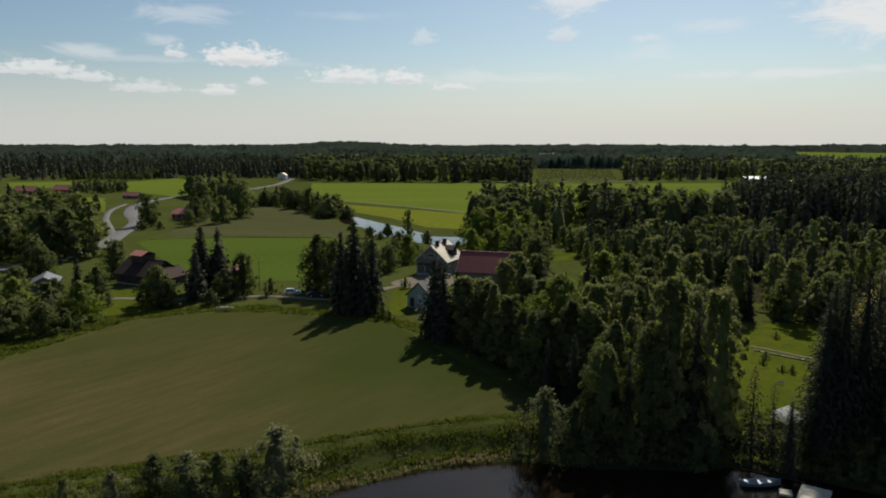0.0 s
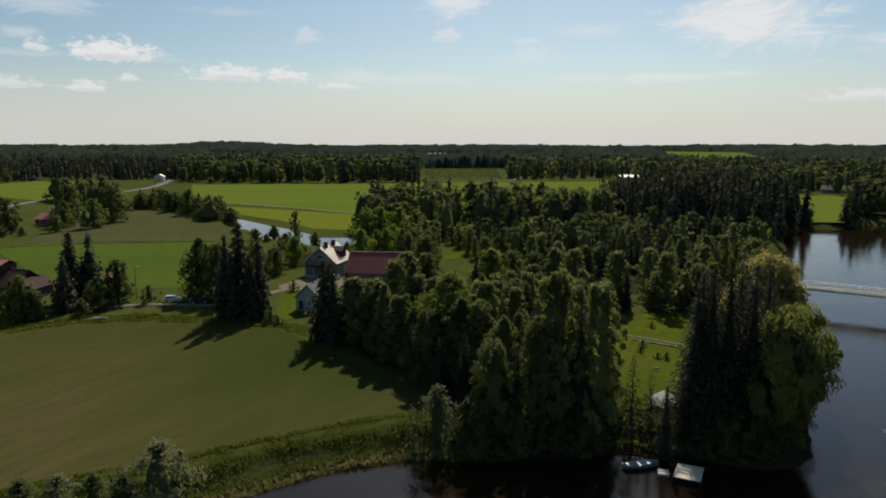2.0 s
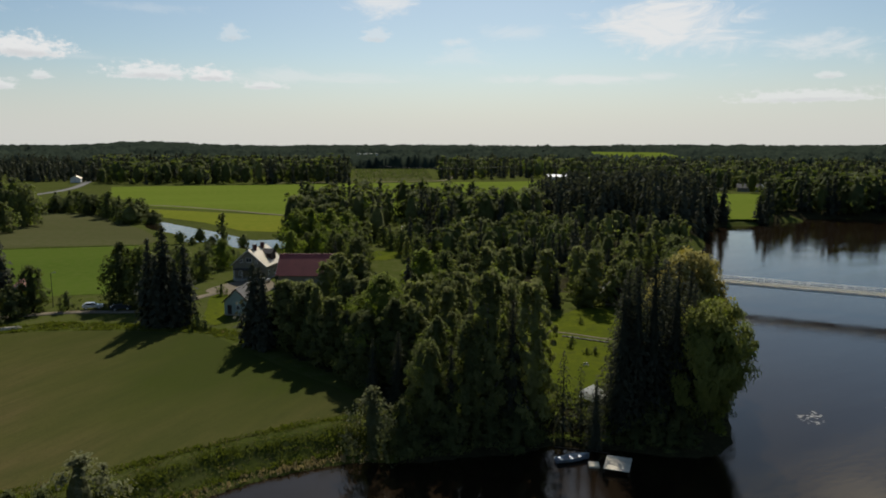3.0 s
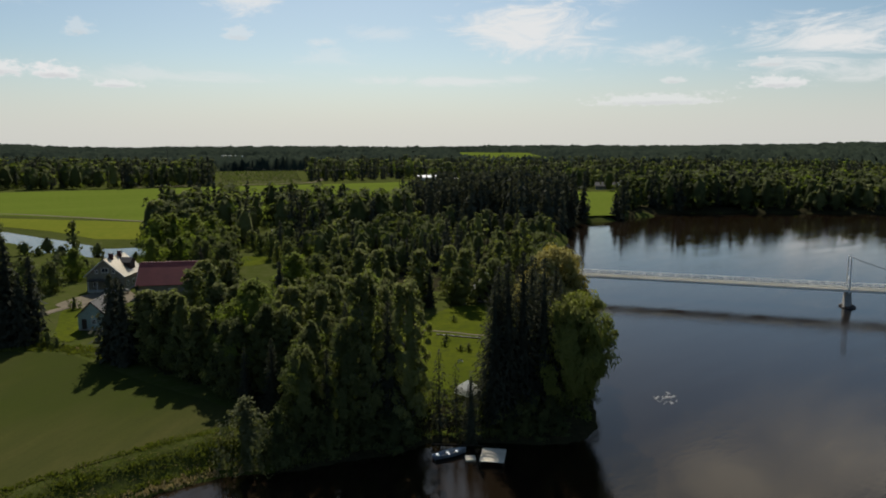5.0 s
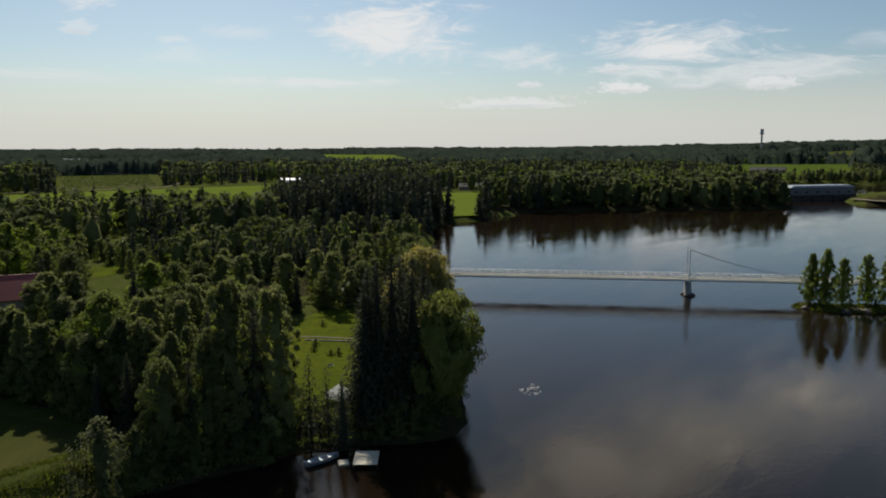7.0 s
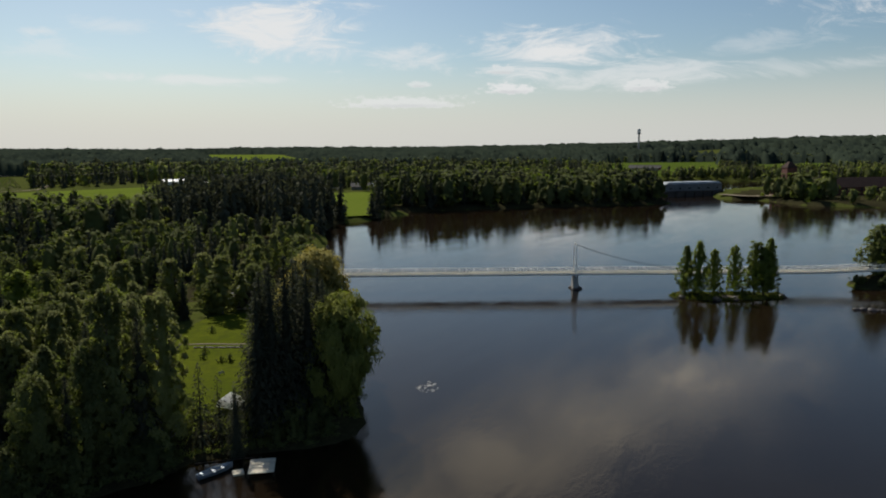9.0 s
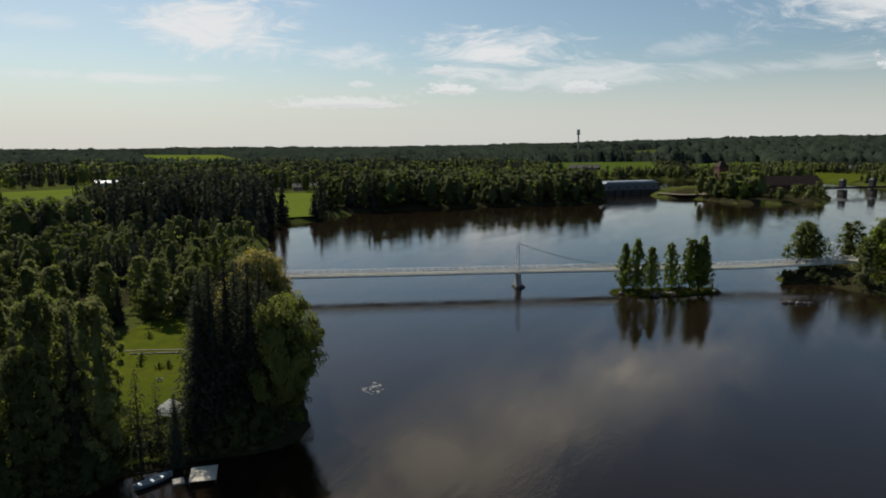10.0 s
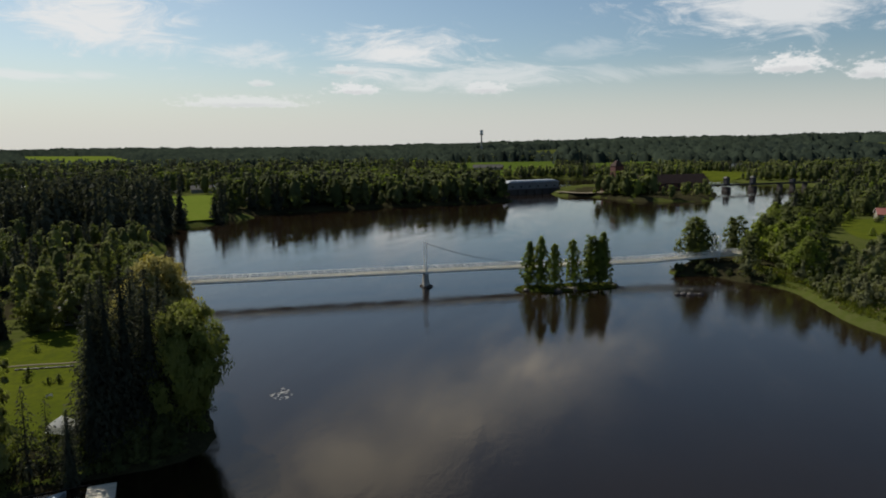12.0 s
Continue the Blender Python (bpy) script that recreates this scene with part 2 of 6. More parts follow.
M_YELLOW = two_tone("yellow_green_ley", (0.1196, 0.1334, 0.0184), (0.1426, 0.1472, 0.0202), (0.092, 0.1196, 0.0138), 0.015, 0.3, stretch=(0.3, 2, 1), turn=8)
M_SOIL = two_tone("brown_sown_soil", (0.0638, 0.0638, 0.0272), (0.0765, 0.0748, 0.034), (0.0553, 0.0638, 0.0213), 0.02, 0.4, stretch=(0.4, 2.5, 1), turn=-5)
M_LAWN = two_tone("garden_lawn", (0.058, 0.076, 0.008), (0.085, 0.1, 0.01), (0.05, 0.06, 0.012), 0.12, 0.8)
M_ROAD = two_tone("pale_worn_asphalt", (0.16, 0.156, 0.148), (0.192, 0.188, 0.176), (0.136, 0.132, 0.128), 0.05, 1.5, bump=0.1)
M_GRAVEL = two_tone("sandy_gravel", (0.1615, 0.136, 0.0978), (0.2125, 0.1785, 0.1318), (0.119, 0.1062, 0.0765), 0.2, 3.0, bump=0.3)
M_WATER = water_material()
M_BARK = two_tone("grey_brown_bark", (0.05, 0.04, 0.03), (0.09, 0.075, 0.06), (0.03, 0.025, 0.02), 0.8, 6, coord="Object")
M_BIRCH = two_tone("white_birch_bark", (0.2, 0.19, 0.17), (0.27, 0.26, 0.23), (0.06, 0.055, 0.05), 0.5, 3, stretch=(1, 1, 3))
M_SPRUCE = foliage("spruce_needles", (0.032, 0.036, 0.026), (0.081, 0.084, 0.057), (1.0, 1.05, 0.7), 0.25)
M_LEAF = foliage("birch_and_alder_leaves", (0.066, 0.078, 0.034), (0.165, 0.176, 0.068), (0.95, 1.12, 0.42), 0.47)
M_BIRCHLEAF = foliage("young_birch_leaves", (0.112, 0.122, 0.05), (0.258, 0.262, 0.1), (0.95, 1.1, 0.42), 0.48)
M_LINDEN = foliage("dense_dark_leaves", (0.053, 0.064, 0.027), (0.135, 0.147, 0.052), (0.95, 1.1, 0.4), 0.46)
M_MAPLE = foliage("fresh_maple_leaves", (0.118, 0.145, 0.034), (0.208, 0.23, 0.054), (1.0, 1.2, 0.4), 0.5)
M_GREENWILLOW = foliage("fresh_willow_leaves", (0.134, 0.149, 0.042), (0.244, 0.253, 0.07), (0.86, 0.99, 0.36), 0.45)
M_WILLOW = foliage("yellow_willow_leaves", (0.195, 0.19, 0.063), (0.341, 0.305, 0.112), (0.95, 0.86, 0.36), 0.45)
M_GREYWILLOW = foliage("grey_willow_leaves", (0.098, 0.108, 0.053), (0.183, 0.186, 0.098), (0.82, 0.86, 0.43), 0.45)
M_GRASS = foliage("rough_grass_blades", (0.07, 0.088, 0.017), (0.118, 0.13, 0.028), (1.1, 1.15, 0.5), 0.4)
M_STRAW = foliage("last_years_reed_straw", (0.2, 0.165, 0.085), (0.32, 0.27, 0.15), (1.1, 1.0, 0.7), 0.3)
# a slight blue-grey in this forest colour stands for distance haze
M_CANOPY = two_tone("haze_tinted_mixed_forest", (0.014, 0.02, 0.017), (0.026, 0.035, 0.025), (0.036, 0.046, 0.03), 0.005, 0.045, bump=0.0)
M_WHITE = plain("white_paint", (0.6, 0.59, 0.56))
M_CREAM = plain("cream_board_wall", (0.19, 0.175, 0.135))
M_PALEBLUE = plain("pale_blue_board_wall", (0.3, 0.38, 0.36))
M_BRICK = plain("dark_red_brick", (0.11, 0.042, 0.032), 0.85, scale=3)
M_REDWALL = plain("falu_red_boards", (0.17, 0.04, 0.03), 0.85)
M_REDROOF = plain("red_sheet_roof", (0.24, 0.055, 0.045), 0.5)
M_PINKROOF = plain("sunlit_tile_roof", (0.36, 0.13, 0.1), 0.7)
M_PALEROOF = plain("pale_sheet_roof", (0.4, 0.35, 0.26), 0.42, 0.6)
M_DARKROOF = plain("dark_felt_roof", (0.05, 0.045, 0.04), 0.7)
M_BROWNROOF = plain("brown_tile_roof", (0.055, 0.034, 0.027), 0.85, spec=0.1)
M_GREYROOF = plain("grey_sheet_roof", (0.28, 0.3, 0.33), 0.45)
M_BROWNWALL = plain("dark_brown_boards", (0.05, 0.035, 0.028), 0.8)
M_DARK = plain("dark_metal", (0.03, 0.03, 0.035), 0.5)
M_CONCRETE = plain("weathered_concrete", (0.3, 0.29, 0.27), 0.85, scale=1.0)
M_DARKSTONE = plain("dark_wet_and_shaded_stone", (0.06, 0.05, 0.045), 0.6)
M_STEEL = plain("galvanised_steel", (0.5, 0.5, 0.49), 0.5, 0.3)
M_PLANK = plain("grey_beige_planks", (0.5, 0.44, 0.33), 0.75, scale=4)
M_DOCK = plain("sun_bleached_dock_planks", (0.68, 0.61, 0.47), 0.75, scale=4)
M_BOAT = plain("blue_grey_boat_hull", (0.16, 0.2, 0.25), 0.35)
M_BOATIN = plain("pale_aluminium_boat_inside", (0.3, 0.34, 0.38), 0.45, 0.3)
M_CANVAS = foliage("white_canvas", (0.8, 0.8, 0.78), (0.86, 0.86, 0.84), (1.0, 1.0, 0.97), 0.5)
M_FOAM = plain("thin_river_foam", (0.34, 0.33, 0.3), 0.8)
M_TYRE = plain("black_rubber", (0.015, 0.015, 0.015), 0.8)
M_SILVER = plain("silver_car_paint", (0.6, 0.6, 0.6), 0.25, 0.4, 0.05)
M_DARKCAR = plain("dark_car_paint", (0.04, 0.045, 0.055), 0.25, 0.2, 0.05)
M_GLASS, _nt, _bs = material("window_glass", 0.08, 0, 0.5)
_bs.inputs["Base Color"].default_value = (0.03, 0.035, 0.04, 1)
M_BRIDGE = plain("white_painted_bridge_steel", (0.82, 0.81, 0.77), 0.5)
M_NET = foliage("pale_safety_netting", (0.74, 0.72, 0.67), (0.82, 0.8, 0.75), (1.0, 1.0, 0.97), 0.6)


# ---- mesh helpers ----
def mesh(name, verts, faces, mats, smooth=False, slots=None, normals=None):
    """A mesh from an array of corners and an array of faces that all have as many corners."""
    me = bpy.data.meshes.new(name)
    v, f = np.asarray(verts, np.float32), np.asarray(faces, np.int32)
    me.vertices.add(len(v)), me.loops.add(f.size), me.polygons.add(len(f))
    me.vertices.foreach_set("co", v.ravel())
    me.loops.foreach_set("vertex_index", f.ravel())
    me.polygons.foreach_set("loop_start", np.arange(0, f.size, f.shape[1], dtype=np.int32))
    me.polygons.foreach_set("loop_total", np.full(len(f), f.shape[1], np.int32))
    for mt in mats if isinstance(mats, (list, tuple)) else [mats]:
        me.materials.append(mt)
    if slots is not None:
        me.polygons.foreach_set("material_index", np.asarray(slots, np.int32))
    if smooth or normals is not None:
        me.polygons.foreach_set("use_smooth", np.ones(len(f), bool))
    me.update(calc_edges=True)
    if normals is not None:
        me.normals_split_custom_set_from_vertices(np.asarray(normals, np.float32))
    return me


def thing(name, label, category, m=None, group="", kind=""):
    ob = new(name)
    ob.empty_display_size = 0.5
    if m is not None:
        ob.matrix_basis = m
    return tagged(ob, label, category, group, kind)


def part(name, data, mt, parent, label=""):
    """Links a bmesh, or a ready mesh, as one mesh object under a thing or a part."""
    if isinstance(data, bmesh.types.BMesh):
        me = bpy.data.meshes.new(name)
        data.to_mesh(me)
        data.free()
        me.materials.append(mt)
    else:
        me = data
    ob = new(name, me)
    ob.parent = parent
    return tagged(ob, label)


def box(sx, sy, sz, at=(0, 0, 0), turn=0.0, bevel=0.0, bm=None, taper=1.0):
    """A box that stands on at (its middle, at its foot)."""
    own = bmesh.new()
    bmesh.ops.create_cube(own, size=1)
    for v in own.verts:
        k = taper if v.co.z > 0 else 1
        v.co = Vector((v.co.x * sx * k, v.co.y * sy * k, (v.co.z + 0.5) * sz))
    if bevel:
        bmesh.ops.bevel(own, geom=own.edges[:], offset=bevel, segments=1, affect="EDGES")
    bmesh.ops.transform(own, matrix=pose(*at, 0, 0, turn), verts=own.verts)
    if bm is None:
        return own
    return merge(bm, own)


def merge(bm, own):
    me = bpy.data.meshes.new("tmp")
    own.to_mesh(me)
    own.free()
    bm.from_mesh(me)
    bpy.data.meshes.remove(me)
    return bm


def rod(a, b, r0, r1=None, sides=6, bm=None):
    """A tapered round bar from a to b."""
    a, b = Vector(a), Vector(b)
    own = bmesh.new()
    bmesh.ops.create_cone(own, cap_ends=True, segments=sides, radius1=r0, radius2=r0 if r1 is None else r1, depth=(b - a).length)
    turn = (b - a).to_track_quat("Z", "Y").to_matrix().to_4x4()
    bmesh.ops.transform(own, matrix=Matrix.Translation((a + b) / 2) @ turn, verts=own.verts)
    return own if bm is None else merge(bm, own)


def prism(outline, depth, bm=None):
    """An outline in x and z, pushed depth metres along y."""
    own = bmesh.new()
    a = [own.verts.new((x, -depth / 2, z)) for x, z in outline]
    b = [own.verts.new((x, depth / 2, z)) for x, z in outline]
    own.faces.new(a), own.faces.new(b[::-1])
    for i in range(len(a)):
        j = (i + 1) % len(a)
        own.faces.new((a[j], a[i], b[i], b[j]))
    bmesh.ops.recalc_face_normals(own, faces=own.faces[:])
    return own if bm is None else merge(bm, own)


def curve_through(points, steps=6, closed=False):
    """A smooth line through the points."""
    p, out = [Vector((*q, 0)[:3]) for q in points], []
    k = len(p)
    for i in range(k if closed else k - 1):
        a, b, c, d = [p[j % k] if closed else p[max(0, min(k - 1, j))] for j in (i - 1, i, i + 1, i + 2)]
        for s in range(steps):
            t = s / steps
            out.append(0.5 * ((2 * b) + (c - a) * t + (2 * a - 5 * b + 4 * c - d) * t * t + (3 * b - a - 3 * c + d) * t ** 3))
    if not closed:
        out.append(p[-1])
    return np.array([(v.x, v.y) for v in out])


# ---- the lie of the land ----
RIVER_WEST = [(-150, 5), (-70, 38), (-30, 58), (-14.7, 68.3), (-6, 74.5), (0.2, 78), (9.5, 80.6), (17, 79.5), (24.6, 80.2), (31, 80.2), (37, 82.2),
              (45, 79), (53, 76), (58.5, 78), (62, 83), (67.5, 95), (76, 115), (91, 140), (104, 168), (115, 192), (130, 225), (150, 255), (168, 290)]
RIVER_NORTH = [(190, 317), (211, 319), (225, 335), (243, 330), (256, 347), (274, 343), (323, 326), (383, 299), (424, 279), (432, 284), (450, 305),
               (476, 332), (520, 362), (569, 409), (633, 472)]
RIVER_EAST = [(695, 469), (730, 407), (803, 277), (746, 212), (723, 156), (680, 138), (560, 118), (453, 103), (367, 97), (285, 82), (232, 83), (217, 78),
              (221, 68), (217, 58), (216, 49), (208, 40), (189, 28), (176, 16), (150, -25), (130, -90), (110, -220), (-80, -220), (-150, -60)]
RIVER = curve_through(RIVER_WEST + RIVER_NORTH + RIVER_EAST, 3, True)
ISLET = curve_through([(168.5, 103), (170.5, 95), (177, 90), (186, 84.5), (191, 83.5), (193, 87.5), (186, 93.5), (179, 99.5), (173, 104.5)], 3, True)
MILL_ISLAND = curve_through([(497, 290), (486, 272), (492, 247), (474, 212), (484, 190), (502, 168), (545, 178), (605, 202), (660, 262), (640, 320), (560, 325)], 3, True)
BACKWATER = curve_through([(-85, 350), (-78, 350), (-68.5, 337), (-57, 321), (-47, 308), (-36, 291), (-27, 277), (-16, 276), (-12, 262), (-15, 255), (-26, 255), (-42, 273), (-53, 279), (-62, 306), (-76, 322)], 2, True)


def inside(poly, x, y):
    x, y = np.asarray(x, float), np.asarray(y, float)
    odd = np.zeros(x.shape, bool)
    for (x0, y0), (x1, y1) in zip(poly, np.roll(poly, -1, 0)):
        if y0 != y1:
            odd ^= ((y0 > y) != (y1 > y)) & (x < (x1 - x0) * (y - y0) / (y1 - y0) + x0)
    return odd


def edge_distance(poly, x, y):
    best = np.full(np.shape(x), 1e9)
    for (x0, y0), (x1, y1) in zip(poly, np.roll(poly, -1, 0)):
        dx, dy = x1 - x0, y1 - y0
        t = np.clip(((x - x0) * dx + (y - y0) * dy) / (dx * dx + dy * dy + 1e-9), 0, 1)
        best = np.minimum(best, np.hypot(x - x0 - t * dx, y - y0 - t * dy))
    return best


def smoothstep(a, b, v):
    t = np.clip((v - a) / (b - a), 0, 1)
    return t * t * (3 - 2 * t)


def ripple(x, y, size):
    """Smooth, uneven swells between -1 and 1."""
    a, b = x / size, y / size
    return (np.sin(1.7 * a + 1.3 * np.sin(0.9 * b + 0.4)) + np.sin(1.3 * b + 1.7 * np.sin(0.7 * a + 1.9)) + np.sin(0.8 * a - 1.1 * b + 0.7)) / 3


def shore(x, y):
    """Metres from the water's edge, positive on land."""
    d = edge_distance(RIVER, x, y) * np.where(inside(RIVER, x, y), -1, 1)
    for isle in (ISLET, MILL_ISLAND):
        near = edge_distance(isle, x, y) * np.where(inside(isle, x, y), 1, -1)
        d = np.maximum(d, near)
    return d


def height(x, y, rough=True):
    x, y = np.asarray(x, float), np.asarray(y, float)
    d = shore(x, y)
    land = 0.2 + 2.8 * smoothstep(0, 6.5, d)
    small = inside(ISLET, x, y)
    land = np.where(small, 0.1 + 0.9 * smoothstep(0, 4, d), land)
    z = np.where(d < 0, np.maximum(-2.0, d * 0.5), land)
    pool = edge_distance(BACKWATER, x, y) * np.where(inside(BACKWATER, x, y), -1, 1)
    z = np.minimum(z, 2.45 + 0.55 * smoothstep(-1.5, 2.5, pool))
    r, az = np.hypot(x, y), np.degrees(np.arctan2(x, y))
    z = z + 16 * smoothstep(900, 4200, r)
    z = z + 36 * smoothstep(38, 92, az) * smoothstep(1000, 2400, r) + (8 * smoothstep(34, 46, az) + 7 * ripple(x, y, 420)) * smoothstep(1000, 1900, r)
    z = z + 20 * np.exp(-((az + 14.5) / 3.6) ** 2) * smoothstep(2200, 3600, r) + 3 * smoothstep(-18, -40, az) * smoothstep(1200, 3000, r)
    if rough:
        z = z - 0.05 * (1 + ripple(x, y, 3.1)) * smoothstep(1, 4, d)
    return z


# wood floors, dark with needles and old leaves, with tree shade painted in
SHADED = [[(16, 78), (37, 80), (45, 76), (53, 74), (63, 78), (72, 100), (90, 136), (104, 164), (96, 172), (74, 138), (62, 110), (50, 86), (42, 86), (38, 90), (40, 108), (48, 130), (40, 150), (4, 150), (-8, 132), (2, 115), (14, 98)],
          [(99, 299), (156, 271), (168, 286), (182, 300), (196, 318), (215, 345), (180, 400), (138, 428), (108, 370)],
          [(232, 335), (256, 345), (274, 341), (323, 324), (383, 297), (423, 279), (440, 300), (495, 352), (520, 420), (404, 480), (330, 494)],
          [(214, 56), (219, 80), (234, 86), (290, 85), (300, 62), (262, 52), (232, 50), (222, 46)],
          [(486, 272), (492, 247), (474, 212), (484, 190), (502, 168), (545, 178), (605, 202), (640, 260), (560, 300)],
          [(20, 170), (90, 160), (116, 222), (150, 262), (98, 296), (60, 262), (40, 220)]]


def ground_sheet():
    fine = np.radians(np.concatenate([np.arange(-180, -50, 5.0), np.arange(-50, 95, 0.5), np.arange(95, 180, 5.0)]))
    rings = np.concatenate([[0.5], np.geomspace(30, 620, 215), np.geomspace(640, 4900, 70)])
    a, r = np.meshgrid(fine, rings)
    x, y = r * np.sin(a), r * np.cos(a)
    z = height(x.ravel(), y.ravel())
    na, nr = len(fine), len(rings)
    i, j = np.meshgrid(np.arange(na), np.arange(nr - 1))
    i2 = (i + 1) % na
    f = np.stack([j * na + i, (j + 1) * na + i, (j + 1) * na + i2, j * na + i2], -1).reshape(-1, 4)[:, ::-1]
    xc, yc = x.ravel()[f].mean(1), y.ravel()[f].mean(1)
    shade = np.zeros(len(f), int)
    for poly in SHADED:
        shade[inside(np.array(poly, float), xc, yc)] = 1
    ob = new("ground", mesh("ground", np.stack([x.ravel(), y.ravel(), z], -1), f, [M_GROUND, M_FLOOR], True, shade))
    tagged(ob, "wide flat farmland with rough green meadow grass", "ground", kind="structure")


def sheet(name, outline, z, mt, label, category, thick=0.0):
    """A flat, level sheet with a smooth outline."""
    bm = bmesh.new()
    vs = [bm.verts.new((x, y, z)) for x, y in outline]
    face = bm.faces.new(vs)
    if face.normal.z < 0 or sum((vs[i].co.x - vs[i - 1].co.x) * (vs[i].co.y + vs[i - 1].co.y) for i in range(len(vs))) > 0:
        bmesh.ops.reverse_faces(bm, faces=[face])
    bmesh.ops.triangulate(bm, faces=bm.faces[:])
    me = bpy.data.meshes.new(name)
    bm.to_mesh(me)
    bm.free()
    me.materials.append(mt)
    return tagged(new(name, me), label, category, kind="structure")


def strip(name, line, width, z, mt, label, category):
    """A road or path along a smooth line, with a low crown."""
    c = curve_through(line, 8)
    d = np.gradient(c, axis=0)
    d /= np.linalg.norm(d, axis=1)[:, None]
    nrm = np.stack([-d[:, 1], d[:, 0]], -1)
    rows = [np.column_stack([c + nrm * width * k, np.full(len(c), z + dz)]) for k, dz in ((-0.5, -0.1), (-0.47, 0), (0, 0.05), (0.47, 0), (0.5, -0.1))]
    v = np.stack(rows, 1).reshape(-1, 3)
    f = [(i * 5 + k, i * 5 + k + 1, (i + 1) * 5 + k + 1, (i + 1) * 5 + k) for i in range(len(c) - 1) for k in range(4)]
    me = mesh(name, v, np.array(f)[:, ::-1], mt, True)
    return tagged(new(name, me), label, category, kind="structure")


ground_sheet()
tagged(new("water", mesh("water", [(-400, -400, 0), (1000, -400, 0), (1000, 600, 0), (-400, 600, 0)], [(0, 1, 2, 3)], M_WATER)),
       "calm dark peat-brown river reflecting the sky", "river", kind="structure")
sheet("water_backwater", curve_through([(-104, 386), (-84, 326), (-62, 284), (-44, 272), (-22, 240), (-5, 250), (-8, 290), (-24, 305), (-34, 316), (-38, 335), (-66, 364)], 2, True),
      2.72, M_WATER, "narrow bend of the river between the fields", "river")

FIELD = 3.02
NEAR_FIELD = curve_through([(-120, 62), (-83.5, 85), (-79, 102), (-74.6, 119), (-72.5, 130), (-61.4, 139), (-50.8, 141.5), (-35, 139.5), (-18, 134.5), (-9, 123), (0, 110), (10, 97),
                            (9.5, 90), (-6.5, 82), (-20, 74), (-38, 66), (-75, 50)], 3, True)
FAR_FIELD = np.array([(-196, 660), (14, 684), (221, 708), (190, 590), (141, 438), (80, 395), (29, 361), (-20.9, 374), (-60, 408), (-112, 447), (-160, 540)])
LEY = np.array([(-106, 426), (-20.9, 371), (-10, 310), (-16, 300), (-35, 308), (-58, 345), (-88, 378)])
SOWN = curve_through([(-136, 266), (-150, 340), (-162, 402), (-126, 396), (-95, 345), (-74, 309), (-64, 271), (-100, 268)], 4, True)
GREEN_FIELD = np.array([(-137, 246), (-131, 261), (-66, 266), (-58, 255), (-50, 178), (-66, 176), (-82, 180), (-100, 200)])
FIELD_WEST = np.array([(-392, 640), (-377, 750), (-282, 680), (-255, 560), (-232, 470), (-302, 520)])
FIELD_FARWEST = np.array([(-366, 478), (-282, 458), (-216, 352), (-262, 362)])
FIELD_EDGE = np.array([(-500, 640), (-448, 664), (-398, 592), (-405, 520)])
MEADOW = np.array([(196, 325), (214, 322), (268, 410), (322, 494), (277, 505), (240, 430)])
ORCHARD = np.array([(20, 764), (103, 750), (137, 1095), (25, 1086)])
for nm, outline, mt, lab in (("field_near", NEAR_FIELD, M_CROP, "olive-brown field of thin young crop with faint tractor lines"),
                             ("field_far", FAR_FIELD, M_GREEN, "broad bright green grain field"), ("field_ley", LEY, M_YELLOW, "yellow-green strip of ley beside the river"),
                             ("field_sown", SOWN, M_SOIL, "brownish freshly sown field"), ("field_green", GREEN_FIELD, M_MEADOW, "green field behind the farm trees"),
                             ("field_west", FIELD_WEST, M_GREEN, "pale green field before the wood"), ("field_farwest", FIELD_FARWEST, M_GREEN, "green field by the road"),
                             ("field_edge", FIELD_EDGE, M_GREEN, "far green field at the edge of the wood"), ("field_meadow", MEADOW, M_GREEN, "bright meadow sloping to the river"),
                             ("field_orchard", ORCHARD, M_SOIL, "plot of low shrub rows beyond the green field")):
    sheet(nm, outline, FIELD, mt, lab, "field")
LAWN = curve_through([(38, 90), (44, 88), (52, 96), (58, 110), (64, 126), (71, 142), (60, 145), (48, 128), (41, 108)], 4, True)
LAWN_BACK = curve_through([(14, 234), (19, 240), (26, 239), (27, 230), (24, 222), (17, 221)], 4, True)
YARD = curve_through([(-26, 178), (-23, 186), (-16.5, 193), (-11, 190), (-9, 178), (-15, 171), (-21, 173)], 4, True)
LAWN_SHED = curve_through([(-23.3, 170), (-21, 173), (-18.6, 171), (-17, 158), (-16, 147), (-17.2, 142), (-20.5, 146), (-22, 158)], 4, True)
LAWN_WEST = curve_through([(-100, 158), (-82, 160), (-72, 146), (-78, 136), (-88, 132), (-104, 142)], 4, True)
sheet("lawn_1", LAWN, 3.03, M_LAWN, "sunlit garden lawn among tall trees", "lawn")
sheet("lawn_2", LAWN_BACK, 3.03, M_LAWN, "small bright lawn behind the red barn", "lawn")
sheet("lawn_3", LAWN_WEST, 3.03, M_LAWN, "bright lawn below the red-roofed house", "lawn")
sheet("lawn_5", LAWN_SHED, 3.03, M_LAWN, "bright strip of lawn beside the outbuilding", "lawn")
sheet("yard", YARD, 3.04, M_GRAVEL, "sandy gravel farmyard", "yard")
strip("road_main", [(-150, 170), (-141, 206), (-145, 236), (-158, 270), (-175, 312), (-205, 358), (-230, 412), (-238, 470), (-222, 548), (-222, 634), (-251, 770)], 7, 3.1, M_ROAD,
      "pale asphalt country road curving between fields", "road")
strip("road_side", [(-152, 256), (-177, 293), (-200, 327), (-224, 371), (-239, 411)], 3, 3.08, M_ROAD, "pale side road beside the main road", "road")
